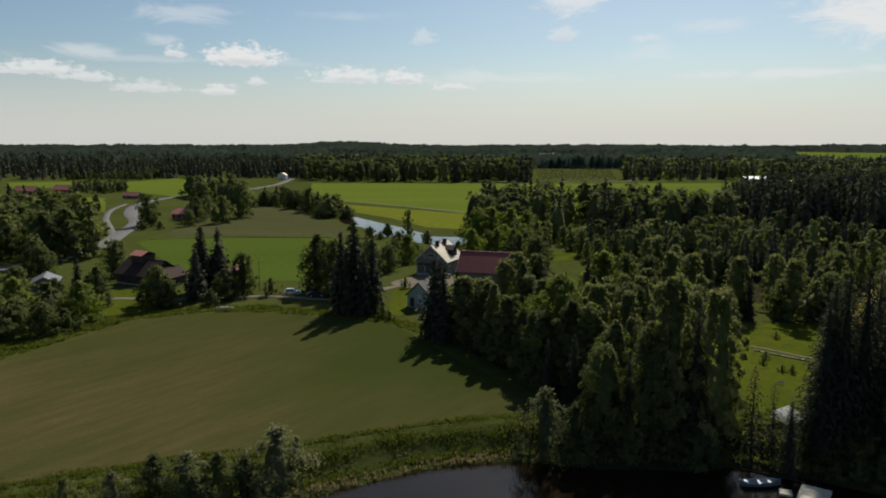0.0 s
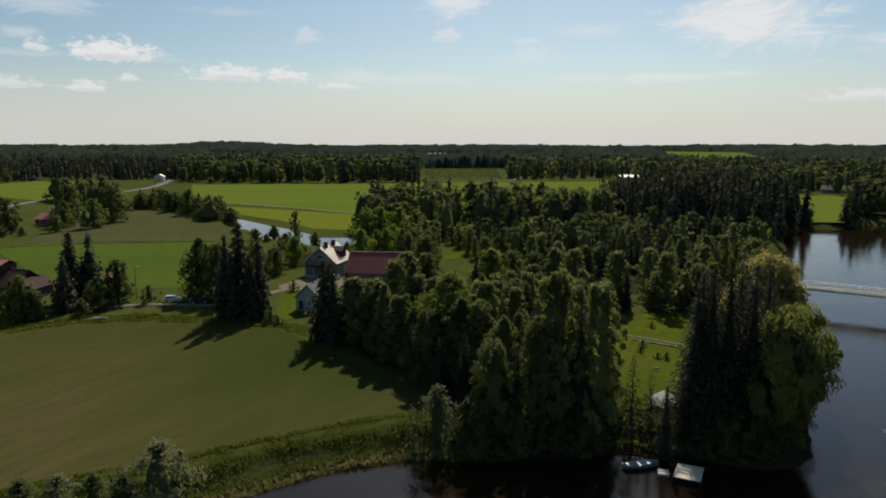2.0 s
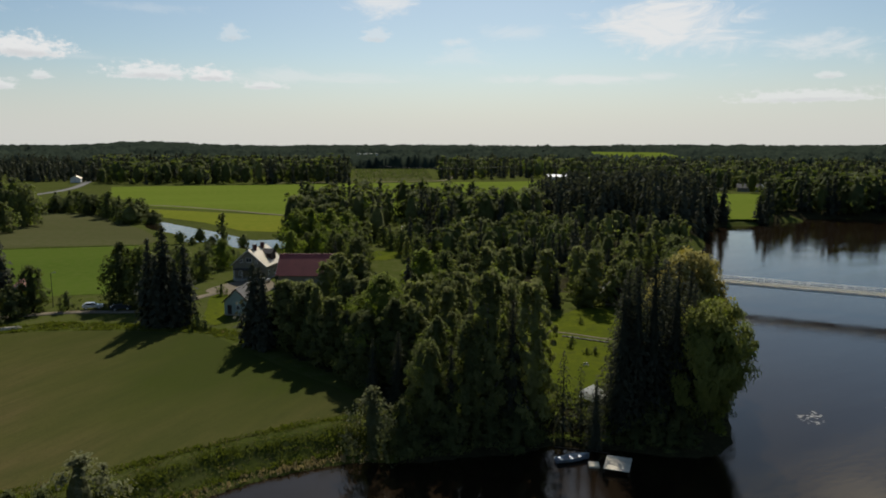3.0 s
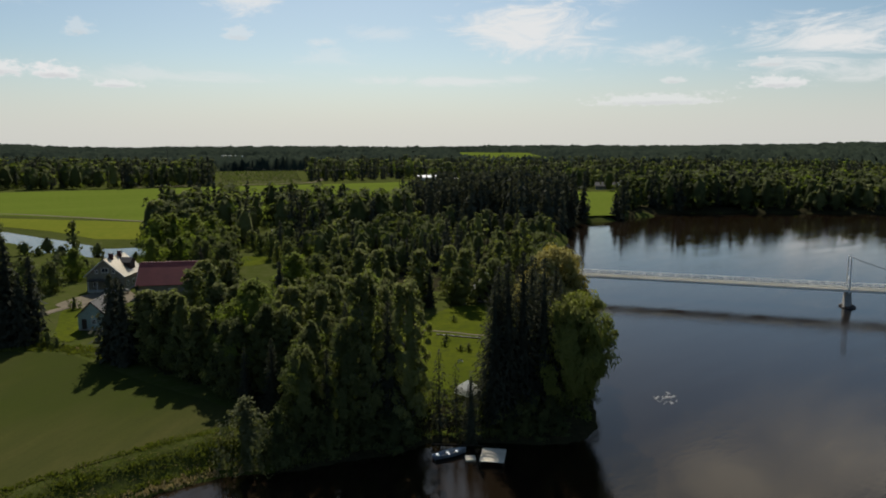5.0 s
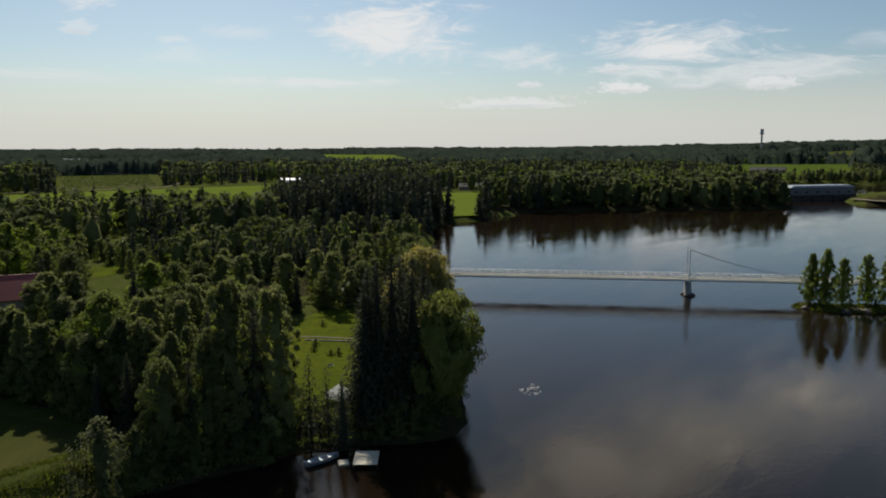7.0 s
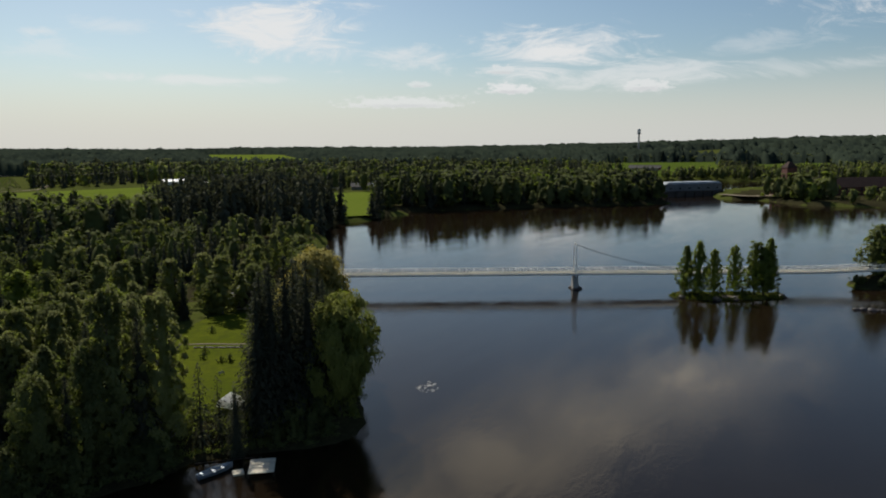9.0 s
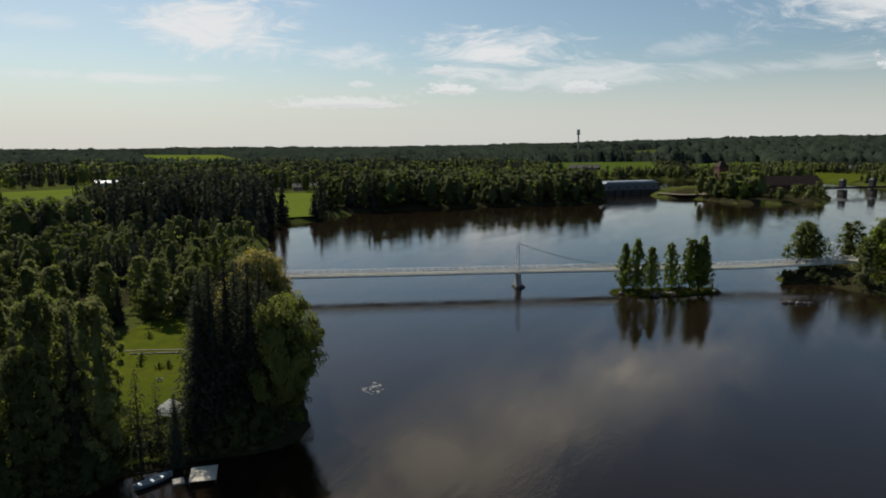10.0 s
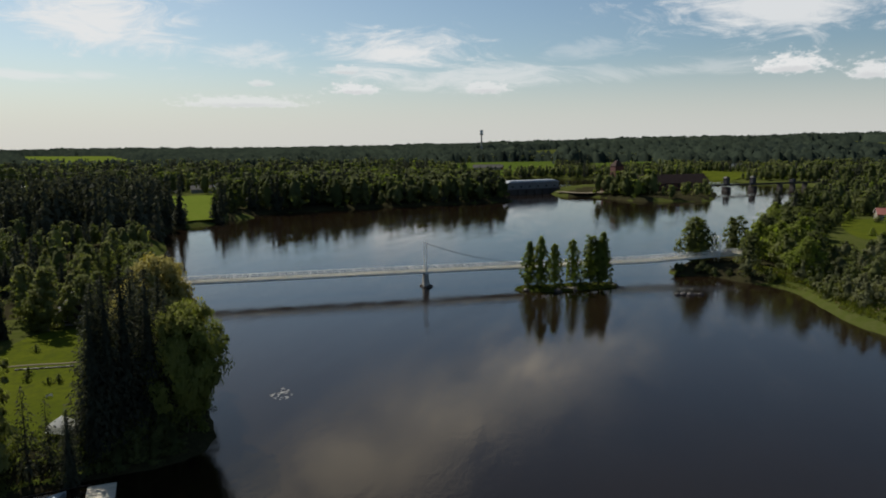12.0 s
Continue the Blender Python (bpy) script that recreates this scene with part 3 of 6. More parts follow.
strip("road_field", [(-200, 470), (-112, 452), (-60, 412), (-21, 375), (10, 366)], 3, 3.1, M_GRAVEL, "pale farm track between green fields", "track")
strip("road_far", [(-60, 708), (20, 716), (105, 730), (130, 800), (150, 900)], 6, 3.12, M_GRAVEL, "pale gravel road at the end of the field", "road")
strip("track_yard", [(-100, 150), (-72, 153), (-52, 158), (-36, 157), (-30, 164), (-25, 172), (-20, 178), (-14, 180)], 2.6, 3.09, M_GRAVEL, "gravel drive along the farm trees", "track")
strip("track_ditch", [(-136, 255), (-100, 265), (-66, 268)], 2.5, 3.07, M_GROUND, "grassy ditch between the fields", "ditch")


# far fields that lie on the rising ground, and the gardens: no wood grows on them
RISE_FIELD = np.array([(868, 700), (985, 580), (1160, 690), (1050, 830)])
RISE_FRONT = np.array([(672, 530), (778, 446), (985, 580), (868, 700)])
HALL_YARD = np.array([(25, 1500), (95, 1500), (125, 1960), (25, 1960)])
LAWN_EAST = curve_through([(316, 40), (334, 52), (372, 62), (398, 60), (397, 42), (350, 34)], 3, True)
RISE_STRIP = np.array([(850, 470), (990, 400), (1210, 520), (1110, 610)])
RIVERSIDE = np.array([(775, 225), (806, 285), (960, 345), (930, 250)])
SLOPE = np.array([(1290, 150), (1310, 245), (1500, 270), (1500, 150)])
COTTAGE_PATH = np.array([(27, 262), (35, 262), (38, 340), (31, 340)])
BARN_YARD = np.array([(-9, 178), (3, 178), (1.5, 126), (-6, 130)])
GLADE = np.array([(16, 146), (25, 146), (35, 212), (14, 212)])
NORTH_FIELD = np.array([(520, 1290), (720, 1210), (1180, 2500), (860, 2600)])
NORTH_FIELD_2 = np.array([(860, 1180), (1030, 1040), (1300, 1500), (1130, 1600)])
WEST_FIELD = np.array([(-420, 1500), (-330, 1500), (-420, 2000), (-560, 2000)])
CLEARINGS = [FAR_FIELD, LEY, SOWN, GREEN_FIELD, FIELD_WEST, FIELD_FARWEST, FIELD_EDGE, MEADOW, ORCHARD, NEAR_FIELD, LAWN, LAWN_BACK, YARD, LAWN_SHED, LAWN_WEST,
             RISE_FIELD, RISE_FRONT, RISE_STRIP, COTTAGE_PATH, HALL_YARD, RIVERSIDE, SLOPE, GLADE, BARN_YARD, NORTH_FIELD, NORTH_FIELD_2, WEST_FIELD]


def cleared(x, y):
    out = np.zeros(np.shape(x), bool)
    for poly in CLEARINGS:
        out |= inside(poly, x, y)
    return out


def draped(name, corners, mt, label):
    """A field of four corners that follows the ground."""
    n = 24
    u, v = np.meshgrid(np.linspace(0, 1, n), np.linspace(0, 1, n))
    a, b, c, d = corners
    x = (a[0] * (1 - u) + b[0] * u) * (1 - v) + (d[0] * (1 - u) + c[0] * u) * v
    y = (a[1] * (1 - u) + b[1] * u) * (1 - v) + (d[1] * (1 - u) + c[1] * u) * v
    z = height(x.ravel(), y.ravel(), False) + 0.6
    i, j = np.meshgrid(np.arange(n - 1), np.arange(n - 1))
    f = np.stack([j * n + i, j * n + i + 1, (j + 1) * n + i + 1, (j + 1) * n + i], -1).reshape(-1, 4)
    tagged(new(name, mesh(name, np.stack([x.ravel(), y.ravel(), z], -1), f, mt, True)), label, "field", kind="structure")


sheet("lawn_4", LAWN_EAST, 3.03, M_LAWN, "bright garden lawn on the eastern bank", "lawn")
draped("field_rise", RISE_FIELD, M_MEADOW, "sunlit green field on the far rise")
draped("field_rise_front", RISE_FRONT, M_MEADOW, "green field sloping to the river beyond the power station")
draped("field_strip", RISE_STRIP, M_MEADOW, "narrow green field behind the mill")
draped("field_riverside", RIVERSIDE, M_LAWN, "bright grassy strip beside the water above the dam")
draped("field_slope", SLOPE, M_GREEN, "green field on the wooded slope")
draped("field_north", NORTH_FIELD, M_GREEN, "far pale green field towards the horizon")
draped("field_north_2", NORTH_FIELD_2, M_GREEN, "far green field among the woods")
draped("field_farthest", WEST_FIELD, M_GREEN, "far green field before the dark hill")


# ---- trees ----
rng = np.random.default_rng(7)


def cards(centre, along, size, width, droop=0.0, r=rng):
    """Small kite-shaped sprays of leaves: a pair of triangles each, at any turn."""
    k = len(centre)
    side = r.normal(size=(k, 3))
    side -= (side * along).sum(1)[:, None] * along
    side /= np.linalg.norm(side, axis=1)[:, None] + 1e-9
    s = (np.asarray(size) * r.uniform(0.65, 1.35, k))[:, None]
    w = (np.asarray(width) * r.uniform(0.65, 1.35, k))[:, None]
    up = np.cross(along, side)
    a = centre - along * s * 0.5
    b = centre + side * w * 0.5 + up * s * r.uniform(-0.15, 0.15, (k, 1))
    c = centre + along * s * 0.5 + np.array([0, 0, -1]) * s * droop
    d = centre - side * w * 0.5 + up * s * r.uniform(-0.15, 0.15, (k, 1))
    v = np.stack([a, b, c, d], 1).reshape(-1, 3)
    q = np.arange(k)[:, None] * 4
    return v, np.concatenate([q + [0, 1, 2], q + [0, 2, 3]], 1).reshape(-1, 3)


def unit(v):
    return v / (np.linalg.norm(v, axis=-1, keepdims=True) + 1e-9)


def leaf_tips(centre, along, outward, size, width, droop, r, kite=False, rough=0.3):
    """Small sprays of leaves, a triangle or a kite each, that face outward and are shaded as the crown's rounded surface."""
    k = len(centre)
    face = unit(outward + r.normal(0, 1.6 * rough, (k, 3)))
    along = unit(along - 0.8 * (along * face).sum(1)[:, None] * face)
    side = unit(np.cross(face, along))
    s = (np.asarray(size) * r.uniform(0.6, 1.4, k))[:, None]
    w = (np.asarray(width) * r.uniform(0.6, 1.4, k))[:, None]
    tip = centre + along * s * 0.5 + np.array([0, 0, -1]) * s * droop
    if kite:
        back = centre - along * s * 0.5
        v = np.stack([back, centre - side * w * 0.5, tip, centre + side * w * 0.5], 1)
        q = np.arange(k)[:, None] * 4
        f = np.concatenate([q + [0, 1, 2], q + [0, 2, 3]], 1).reshape(-1, 3)
    else:
        v = np.stack([centre - along * s * 0.4 - side * w * 0.5, centre - along * s * 0.4 + side * w * 0.5, tip], 1)
        f = np.arange(k)[:, None] * 3 + np.array([0, 2, 1])
    n = np.repeat(unit(outward + r.normal(0, rough, (k, 3))), v.shape[1], 0)
    return v.reshape(-1, 3), f, n


def tube(points, radii, sides=6):
    p = np.asarray(points, float)
    t = unit(np.gradient(p, axis=0))
    ref = np.where(np.abs(t[:, 2:3]) > 0.9, np.array([[1.0, 0, 0]]), np.array([[0, 0, 1.0]]))
    u = unit(np.cross(t, ref))
    w = np.cross(t, u)
    ang = np.linspace(0, 2 * np.pi, sides, endpoint=False)
    ring = np.asarray(radii)[:, None, None] * (np.cos(ang)[None, :, None] * u[:, None] + np.sin(ang)[None, :, None] * w[:, None])
    v = (p[:, None] + ring).reshape(-1, 3)
    f = []
    for i in range(len(p) - 1):
        for k in range(sides):
            f.append((i * sides + k, i * sides + (k + 1) % sides, (i + 1) * sides + (k + 1) % sides, (i + 1) * sides + k))
    return v, np.array(f)


def join(pieces):
    """Joins pieces of corners, faces and, where they have them, normals."""
    offsets = np.cumsum([0] + [len(p[0]) for p in pieces[:-1]])
    v, f = np.concatenate([p[0] for p in pieces]), np.concatenate([p[1] + o for p, o in zip(pieces, offsets)])
    return (v, f, np.concatenate([p[2] for p in pieces])) if len(pieces[0]) > 2 else (v, f)


def crown_reach(t, spread, top):
    """Width of the crown at a share t of its height. top: how pointed; below nought: a wide, high crown, drawn in below."""
    if top < 0:
        return spread * (0.3 + 0.7 * np.sin(np.pi / 2 * min(1, t / 0.5))) * (1 - max(0, t - 0.55) / 0.45 * 0.62)
    if top > 0.6:
        return spread * (1 - t) ** (top * 0.9) * min(1, 0.5 + 2.2 * t) + spread * 0.07
    return spread * (np.sin(np.pi * min(1, (t * (1 - top) + 0.12 + top * 0.42))) ** 0.7) * (1 - top * t ** 2)


def crown_core(h, base, spread, top, lean, r, simple):
    """A closed hull added inside a crown, standing for its dense twigs, to stop light."""
    n, levels = (5, np.array([0.0, 0.3, 0.7, 0.97])) if simple else (7, np.array([0.0, 0.12, 0.35, 0.6, 0.82, 0.97]))
    ang = np.linspace(0, 2 * np.pi, n, endpoint=False)
    rows, ways = [], []
    for t in levels:
        z = h * (base + (0.95 - base) * t)
        w = (0.7 if simple else 0.3) * crown_reach(t, spread, top) * (0.35 if t in (0.0, 0.97) else 1.0) * r.uniform(0.75, 1.15, n)
        rows.append(np.column_stack([lean * z + w * np.cos(ang), w * np.sin(ang), np.full(n, z)]))
        ways.append(np.column_stack([np.cos(ang), np.sin(ang), np.full(n, 1.6 * (t - 0.35))]))
    f = [q for a in range(len(levels) - 1) for b in range(n)
         for q in ((a * n + b, a * n + (b + 1) % n, (a + 1) * n + b), (a * n + (b + 1) % n, (a + 1) * n + (b + 1) % n, (a + 1) * n + b))]
    last = (len(levels) - 1) * n
    f += [(last, last + b, last + b + 1) for b in range(1, n - 1)]
    return np.concatenate(rows), np.array(f), unit(np.concatenate(ways))


def broadleaf(seed, h, spread, base, clumps, per, leaf, lean=0.0, droop=0.1, top=0.35, fine=1.0):
    """Trunk with limbs, and an uneven crown of leafy clumps with gaps between."""
    r = np.random.default_rng(seed)
    zs = np.linspace(0, h * 0.86, 7)
    wob = np.cumsum(r.normal(0, h * 0.008, (7, 2)), 0)
    trunk = np.column_stack([wob[:, 0] + lean * zs, wob[:, 1], zs])
    wood = [tube(trunk, np.linspace(h * 0.017, h * 0.004, 7), 7 if clumps > 30 else 4)]
    leaves, roots = [], []
    lobes = r.uniform(0, 2 * np.pi, 3)
    for i in range(clumps):
        t = (i + r.uniform(0, 1)) / clumps
        z = h * (base + (0.97 - base) * t)
        a = i * 2.4 + r.uniform(-0.5, 0.5)
        reach = crown_reach(t, spread, top) * (1 + 0.3 * np.sin(2 * a + lobes[0]) * np.sin(7 * t + lobes[1]) + 0.2 * np.sin(3 * a + 11 * t + lobes[2]))
        d = reach * np.sqrt(r.uniform(0.2, 1.25))
        stem = np.array([np.interp(z * 0.9, zs, trunk[:, 0]), np.interp(z * 0.9, zs, trunk[:, 1]), 0])
        c = stem + np.array([d * np.cos(a), d * np.sin(a), z])
        size = spread * r.uniform(0.2, 0.46) * fine * (1 - 0.35 * t)
        if i % 4 == 0 and d > spread * 0.3 and clumps > 30:
            foot = stem + np.array([0, 0, max(h * base * 0.8, z - d * 0.9)])
            mid = (foot + c) / 2 + np.array([0, 0, d * 0.12])
            wood.append(tube([foot, mid, c], [h * 0.006, h * 0.004, h * 0.0015], 4))
            roots.append(len(wood) - 1)
        way = unit(np.array([d * np.cos(a) / spread, d * np.sin(a) / spread, 1.4 * (t - 0.4)]))
        ball = unit(r.normal(size=(per, 3)) + 0.4 * way)
        pos = c + ball * size * r.uniform(0.02, 1.35, (per, 1)) ** 0.6 * np.array([1, 1, 0.75])
        outward = unit(0.7 * way + 0.28 * ball + np.array([0, 0, 0.5]))
        along = unit(np.cross(ball, r.normal(size=(per, 3))) + ball * 0.5 + np.array([0, 0, -droop]))
        leaves.append(leaf_tips(pos, along, outward, leaf, leaf * 0.85, droop * 0.5, r, rough=0.1 if clumps < 16 else 0.22))
    leaves.append(crown_core(h, base, spread, top, lean, r, clumps < 16))
    v, f = join(wood)
    # a sliver of bark ties each limb to the stem
    starts = np.cumsum([0] + [len(w[0]) for w in wood])
    extra = []
    for q in roots:
        s0 = starts[q]
        k = int(np.argmin(np.linalg.norm(wood[0][0][:-1] - v[s0], axis=1)))
        extra.append((s0, s0 + 1, k + 1, k))
    if extra:
        f = np.concatenate([f, np.array(extra)])
    return (v, f), join(leaves)


def conifer(seed, h, spread, base, gap, per, length=1.0, width=0.4, sparse=1.0, kite=False):
    """Straight stem and drooping whorls of needled boughs, broad below and pointed above."""
    r = np.random.default_rng(seed)
    zs = np.linspace(0, h, 6)
    wood = [tube(np.column_stack([r.normal(0, 0.04, 6), r.normal(0, 0.04, 6), zs]), np.linspace(h * 0.013, 0.02, 6), 6)]
    pos, way, size, face = [], [], [], []
    z = h * base
    while z < h * 0.985:
        t = (z / h - base) / (1 - base)
        reach = spread * (1 - t) ** 0.85 * min(1, 0.55 + t * 3) * r.uniform(0.7, 1.2) + 0.12
        k = max(4, int(per * (0.45 + 0.55 * (1 - t))))
        for a in np.linspace(0, 2 * np.pi, k, endpoint=False) + r.uniform(0, 6):
            a += r.uniform(-0.3, 0.3)
            if r.uniform() > sparse:
                continue
            far = reach * r.uniform(0.7, 1.2)
            steps = max(1, int(far / (length * 0.5)))
            sag = 0.34 - 0.55 * t
            out = np.array([np.cos(a), np.sin(a), -sag])
            for s in range(steps):
                q = (s + r.uniform(0.5, 1.0)) / steps
                p = np.array([0, 0, z]) + out * far * q + np.array([0, 0, 0.1 * far * q * q])
                pos.append(p + r.normal(0, 0.14 * length, 3))
                way.append(unit(out + r.normal(0, 0.3, 3) + np.array([0, 0, -0.1])))
                face.append((0.8 * np.cos(a), 0.8 * np.sin(a), 0.6))
                size.append(length * (0.6 + 0.4 * (1 - t)))
        z += gap * (0.55 + 0.45 * (1 - t)) * r.uniform(0.8, 1.2)
    size = np.array(size)
    leaf = leaf_tips(np.array(pos), np.array(way), unit(np.array(face)), size, size * width, 0.22, r, kite, 0.12 if gap > 1.2 else 0.3)
    # a closed cone added inside the boughs so that little light gets through
    ang = np.linspace(0, 2 * np.pi, 7, endpoint=False)
    heart = np.concatenate([np.column_stack([w_ * spread * np.cos(ang) * r.uniform(0.75, 1.2, 7), w_ * spread * np.sin(ang) * r.uniform(0.75, 1.2, 7), np.full(7, h * lv)])
                            for lv, w_ in ((base + 0.02, 0.15), (base + 0.12, 0.3), (0.5, 0.18), (0.92, 0.02))])
    shell = [q for a in range(3) for b in range(7) for q in ((a * 7 + b, a * 7 + (b + 1) % 7, (a + 1) * 7 + b), (a * 7 + (b + 1) % 7, (a + 1) * 7 + (b + 1) % 7, (a + 1) * 7 + b))]
    round_ = unit(np.tile(np.column_stack([np.cos(ang), np.sin(ang), np.full(7, 0.3)]), (4, 1)))
    tip = leaf_tips(np.array([[0, 0, h * 0.985]]), np.array([[0, 0, 1.0]]), np.array([[0, 0, 1.0]]), 0.9, 0.25, 0, r, kite)
    return join(wood), join([leaf, tip] + ([(heart, np.array(shell), round_)] if sparse == 1.0 else []))


# each kind three times over: with fine sprays, with fewer for those that stand farther off, and with the fewest for the far ones
KINDS = {
    "spruce": [conifer(s, 20, 2.5 + 0.24 * s, 0.03, 0.4, 20, 0.7, 0.36, kite=True) for s in (1, 2, 3, 4)],
    "thin_spruce": [conifer(s, 12, 2.1, 0.12, 0.5, 9, 0.75, 0.32, 0.95, True) for s in (21, 22)],
    "birch": [broadleaf(s, 16, 3.0 + 0.12 * (s - 33), 0.1, 120, 84, 0.35, 0.012 * (s - 33), 0.5, (0.5, 0.62, 0.35, 0.55, 0.45)[s - 31], 0.8) for s in (31, 32, 33, 34, 35)],
    "maple": [broadleaf(s, 14, 5.0, 0.1, 130, 90, 0.42, 0.0, 0.1, 0.2, 0.8) for s in (41, 42, 43)],
    "linden": [broadleaf(s, 14, 5.0, 0.06, 120, 80, 0.44, 0.0, 0.1, (0.16, 0.4)[s - 46], 0.8) for s in (46, 47)],
    "willow": [broadleaf(s, 14, 5.6, 0.2, 150, 110, 0.4, 0.0, 0.6, -1.0, 0.75) for s in (51, 52)],
    "bush": [broadleaf(s, 5, 2.6, 0.04, 44, 56, 0.25, 0.0, 0.0, (0.05, 0.14, 0.08)[s - 61], 1.0) for s in (61, 62, 63)],
}
KINDS_MID = {
    "spruce": [conifer(s, 20, 3.3 + 0.25 * s, 0.03, 0.62, 15, 1.2, 0.95) for s in (1, 2, 3)],
    "birch": [broadleaf(s, 16, 3.0 + 0.1 * (s - 32), 0.07, 76, 42, 0.6, 0.01 * (s - 32), 0.4, (0.5, 0.4, 0.62, 0.35)[s - 31]) for s in (31, 32, 33, 34)],
    "maple": [broadleaf(s, 14, 5.0, 0.06, 80, 46, 0.68, 0.0, 0.1, 0.2) for s in (41, 42, 43)],
    "linden": [broadleaf(s, 14, 5.0, 0.05, 76, 42, 0.72, 0.0, 0.1, (0.16, 0.4, 0.3)[s - 46]) for s in (46, 47, 48)],
    "bush": [broadleaf(s, 5, 2.6, 0.04, 20, 34, 0.46, 0.0, 0.1, 0.05) for s in (61, 62, 63)],
}
KINDS_FAR = {
    "spruce": [conifer(s, 20, 3.3 + 0.25 * s, 0.03, 0.9, 11, 1.8, 1.0) for s in (1, 2, 3)],
    "birch": [broadleaf(s, 16, 3.0 + 0.1 * (s - 32), 0.05, 44, 28, 0.9, 0.01 * (s - 32), 0.3, (0.5, 0.4, 0.62, 0.35)[s - 31], 1.1) for s in (31, 32, 33, 34)],
    "maple": [broadleaf(s, 14, 5.0, 0.04, 46, 30, 1.0, 0.0, 0.1, 0.2, 1.1) for s in (41, 42, 43)],
    "linden": [broadleaf(s, 14, 5.0, 0.05, 44, 28, 1.05, 0.0, 0.1, (0.16, 0.4, 0.3)[s - 46], 1.1) for s in (46, 47, 48)],
    "bush": [broadleaf(s, 5, 2.6, 0.04, 15, 24, 0.62, 0.0, 0.1, 0.05, 1.1) for s in (61, 62, 63)],
}
LOOK = {
    "spruce": (M_SPRUCE, M_BARK, "tree", "tall dark green spruce with drooping boughs"),
    "thin_spruce": (M_SPRUCE, M_BARK, "tree", "slender young spruce with sparse boughs by the water"),
    "birch": (M_BIRCHLEAF, M_BIRCH, "tree", "slim green birch with a light trunk"),
    "alder": (M_LEAF, M_BARK, "tree", "leafy green alder with dark bark"),
    "maple": (M_MAPLE, M_BARK, "tree", "broad maple with fresh bright green leaves"),
    "linden": (M_LINDEN, M_BARK, "tree", "broad dense green deciduous tree"),
    "poplar": (M_MAPLE, M_BARK, "tree", "slender light green tree on the islet"),
    "willow": (M_WILLOW, M_BARK, "tree", "wide drooping willow with yellowish leaves"),
    "green_willow": (M_GREENWILLOW, M_BARK, "tree", "wide drooping green willow leaning over the water"),
    "bush": (M_LEAF, M_BARK, "bush", "rounded green bush with dense leaves"),
    "grey_willow": (M_GREYWILLOW, M_BARK, "bush", "large grey-green willow bush on the bank"),
}
FORM = {"alder": "linden", "poplar": "birch", "green_willow": "willow", "grey_willow": "bush"}
TALL = {"spruce": 20, "thin_spruce": 12, "birch": 16, "maple": 14, "willow": 14, "linden": 14, "bush": 5}
BUILT = {}
counter = [0]


def plant(kind, x, y, h, wide=1.0, group="", label="", z=None):
    """One tree: an empty at its foot with trunk and crown."""
    form = FORM.get(kind, kind)
    counter[0] += 1
    far = math.hypot(x, y)
    book = KINDS_FAR if form in KINDS_FAR and far > 230 else KINDS_MID if form in KINDS_MID and far > 120 and kind != "poplar" else KINDS
    i = counter[0] % len(book[form])
    leaf, bark, cat, lab = LOOK[kind]
    wide *= 0.76 if kind == "alder" else 1.0
    key = kind, i, id(book)
    if key not in BUILT:
        (wv, wf), (lv, lf, ln) = book[form][i]
        BUILT[key] = mesh("trunk", wv, wf, bark, True), mesh("crown", lv, lf, leaf, normals=ln)
    k = h / TALL[form]
    foot = float(height(np.array([x]), np.array([y]))[0]) - 0.1 if z is None else z
    m = pose(x, y, foot, 0, 0, (counter[0] * 137.5) % 360) @ Matrix.Diagonal((k * wide, k * wide, k, 1))
    t = thing(form.replace("thin_", "") if form == "thin_spruce" else kind, label or lab, cat, m, group)
    part("trunk", BUILT[key][0], None, t)
    part("crown", BUILT[key][1], None, t)
    return t


def plant_rows(rows, group):
    for kind, x, y, h, *rest in rows:
        plant(kind, x, y, h, rest[0] if rest else 1.0, group)


# farm trees seen across the near field
plant_rows([("spruce", -30.5, 144.7, 18), ("spruce", -27.2, 143.5, 20.5), ("spruce", -23.7, 145.5, 16.5), ("spruce", -24.8, 141.5, 14), ("spruce", -28.5, 141.8, 15),
            ("linden", -42.5, 167, 14.5, 0.85), ("linden", -37.5, 164, 13.5, 0.8), ("birch", -34, 160, 13, 1.3), ("bush", -20.5, 140.5, 3.6), ("bush", -18.5, 138, 2.2)],
           "trees beside the parked cars")
plant_rows([("spruce", -69.5, 159, 17, 1.35), ("spruce", -66, 161, 16.5, 1.35), ("spruce", -72.5, 162, 11, 1.2), ("spruce", -67.6, 152, 12.5, 1.3), ("alder", -61.5, 154, 7.5, 1.5), ("linden", -73.2, 145, 9.5, 0.9),
            ("linden", -70.8, 144.8, 6.5, 1.0), ("alder", -76.8, 147, 7, 1.5), ("linden", -59.3, 159.3, 10.5, 0.85), ("bush", -52.4, 160, 4.5), ("bush", -62, 147.5, 4)],
           "farm spruces and alders at the field's end")
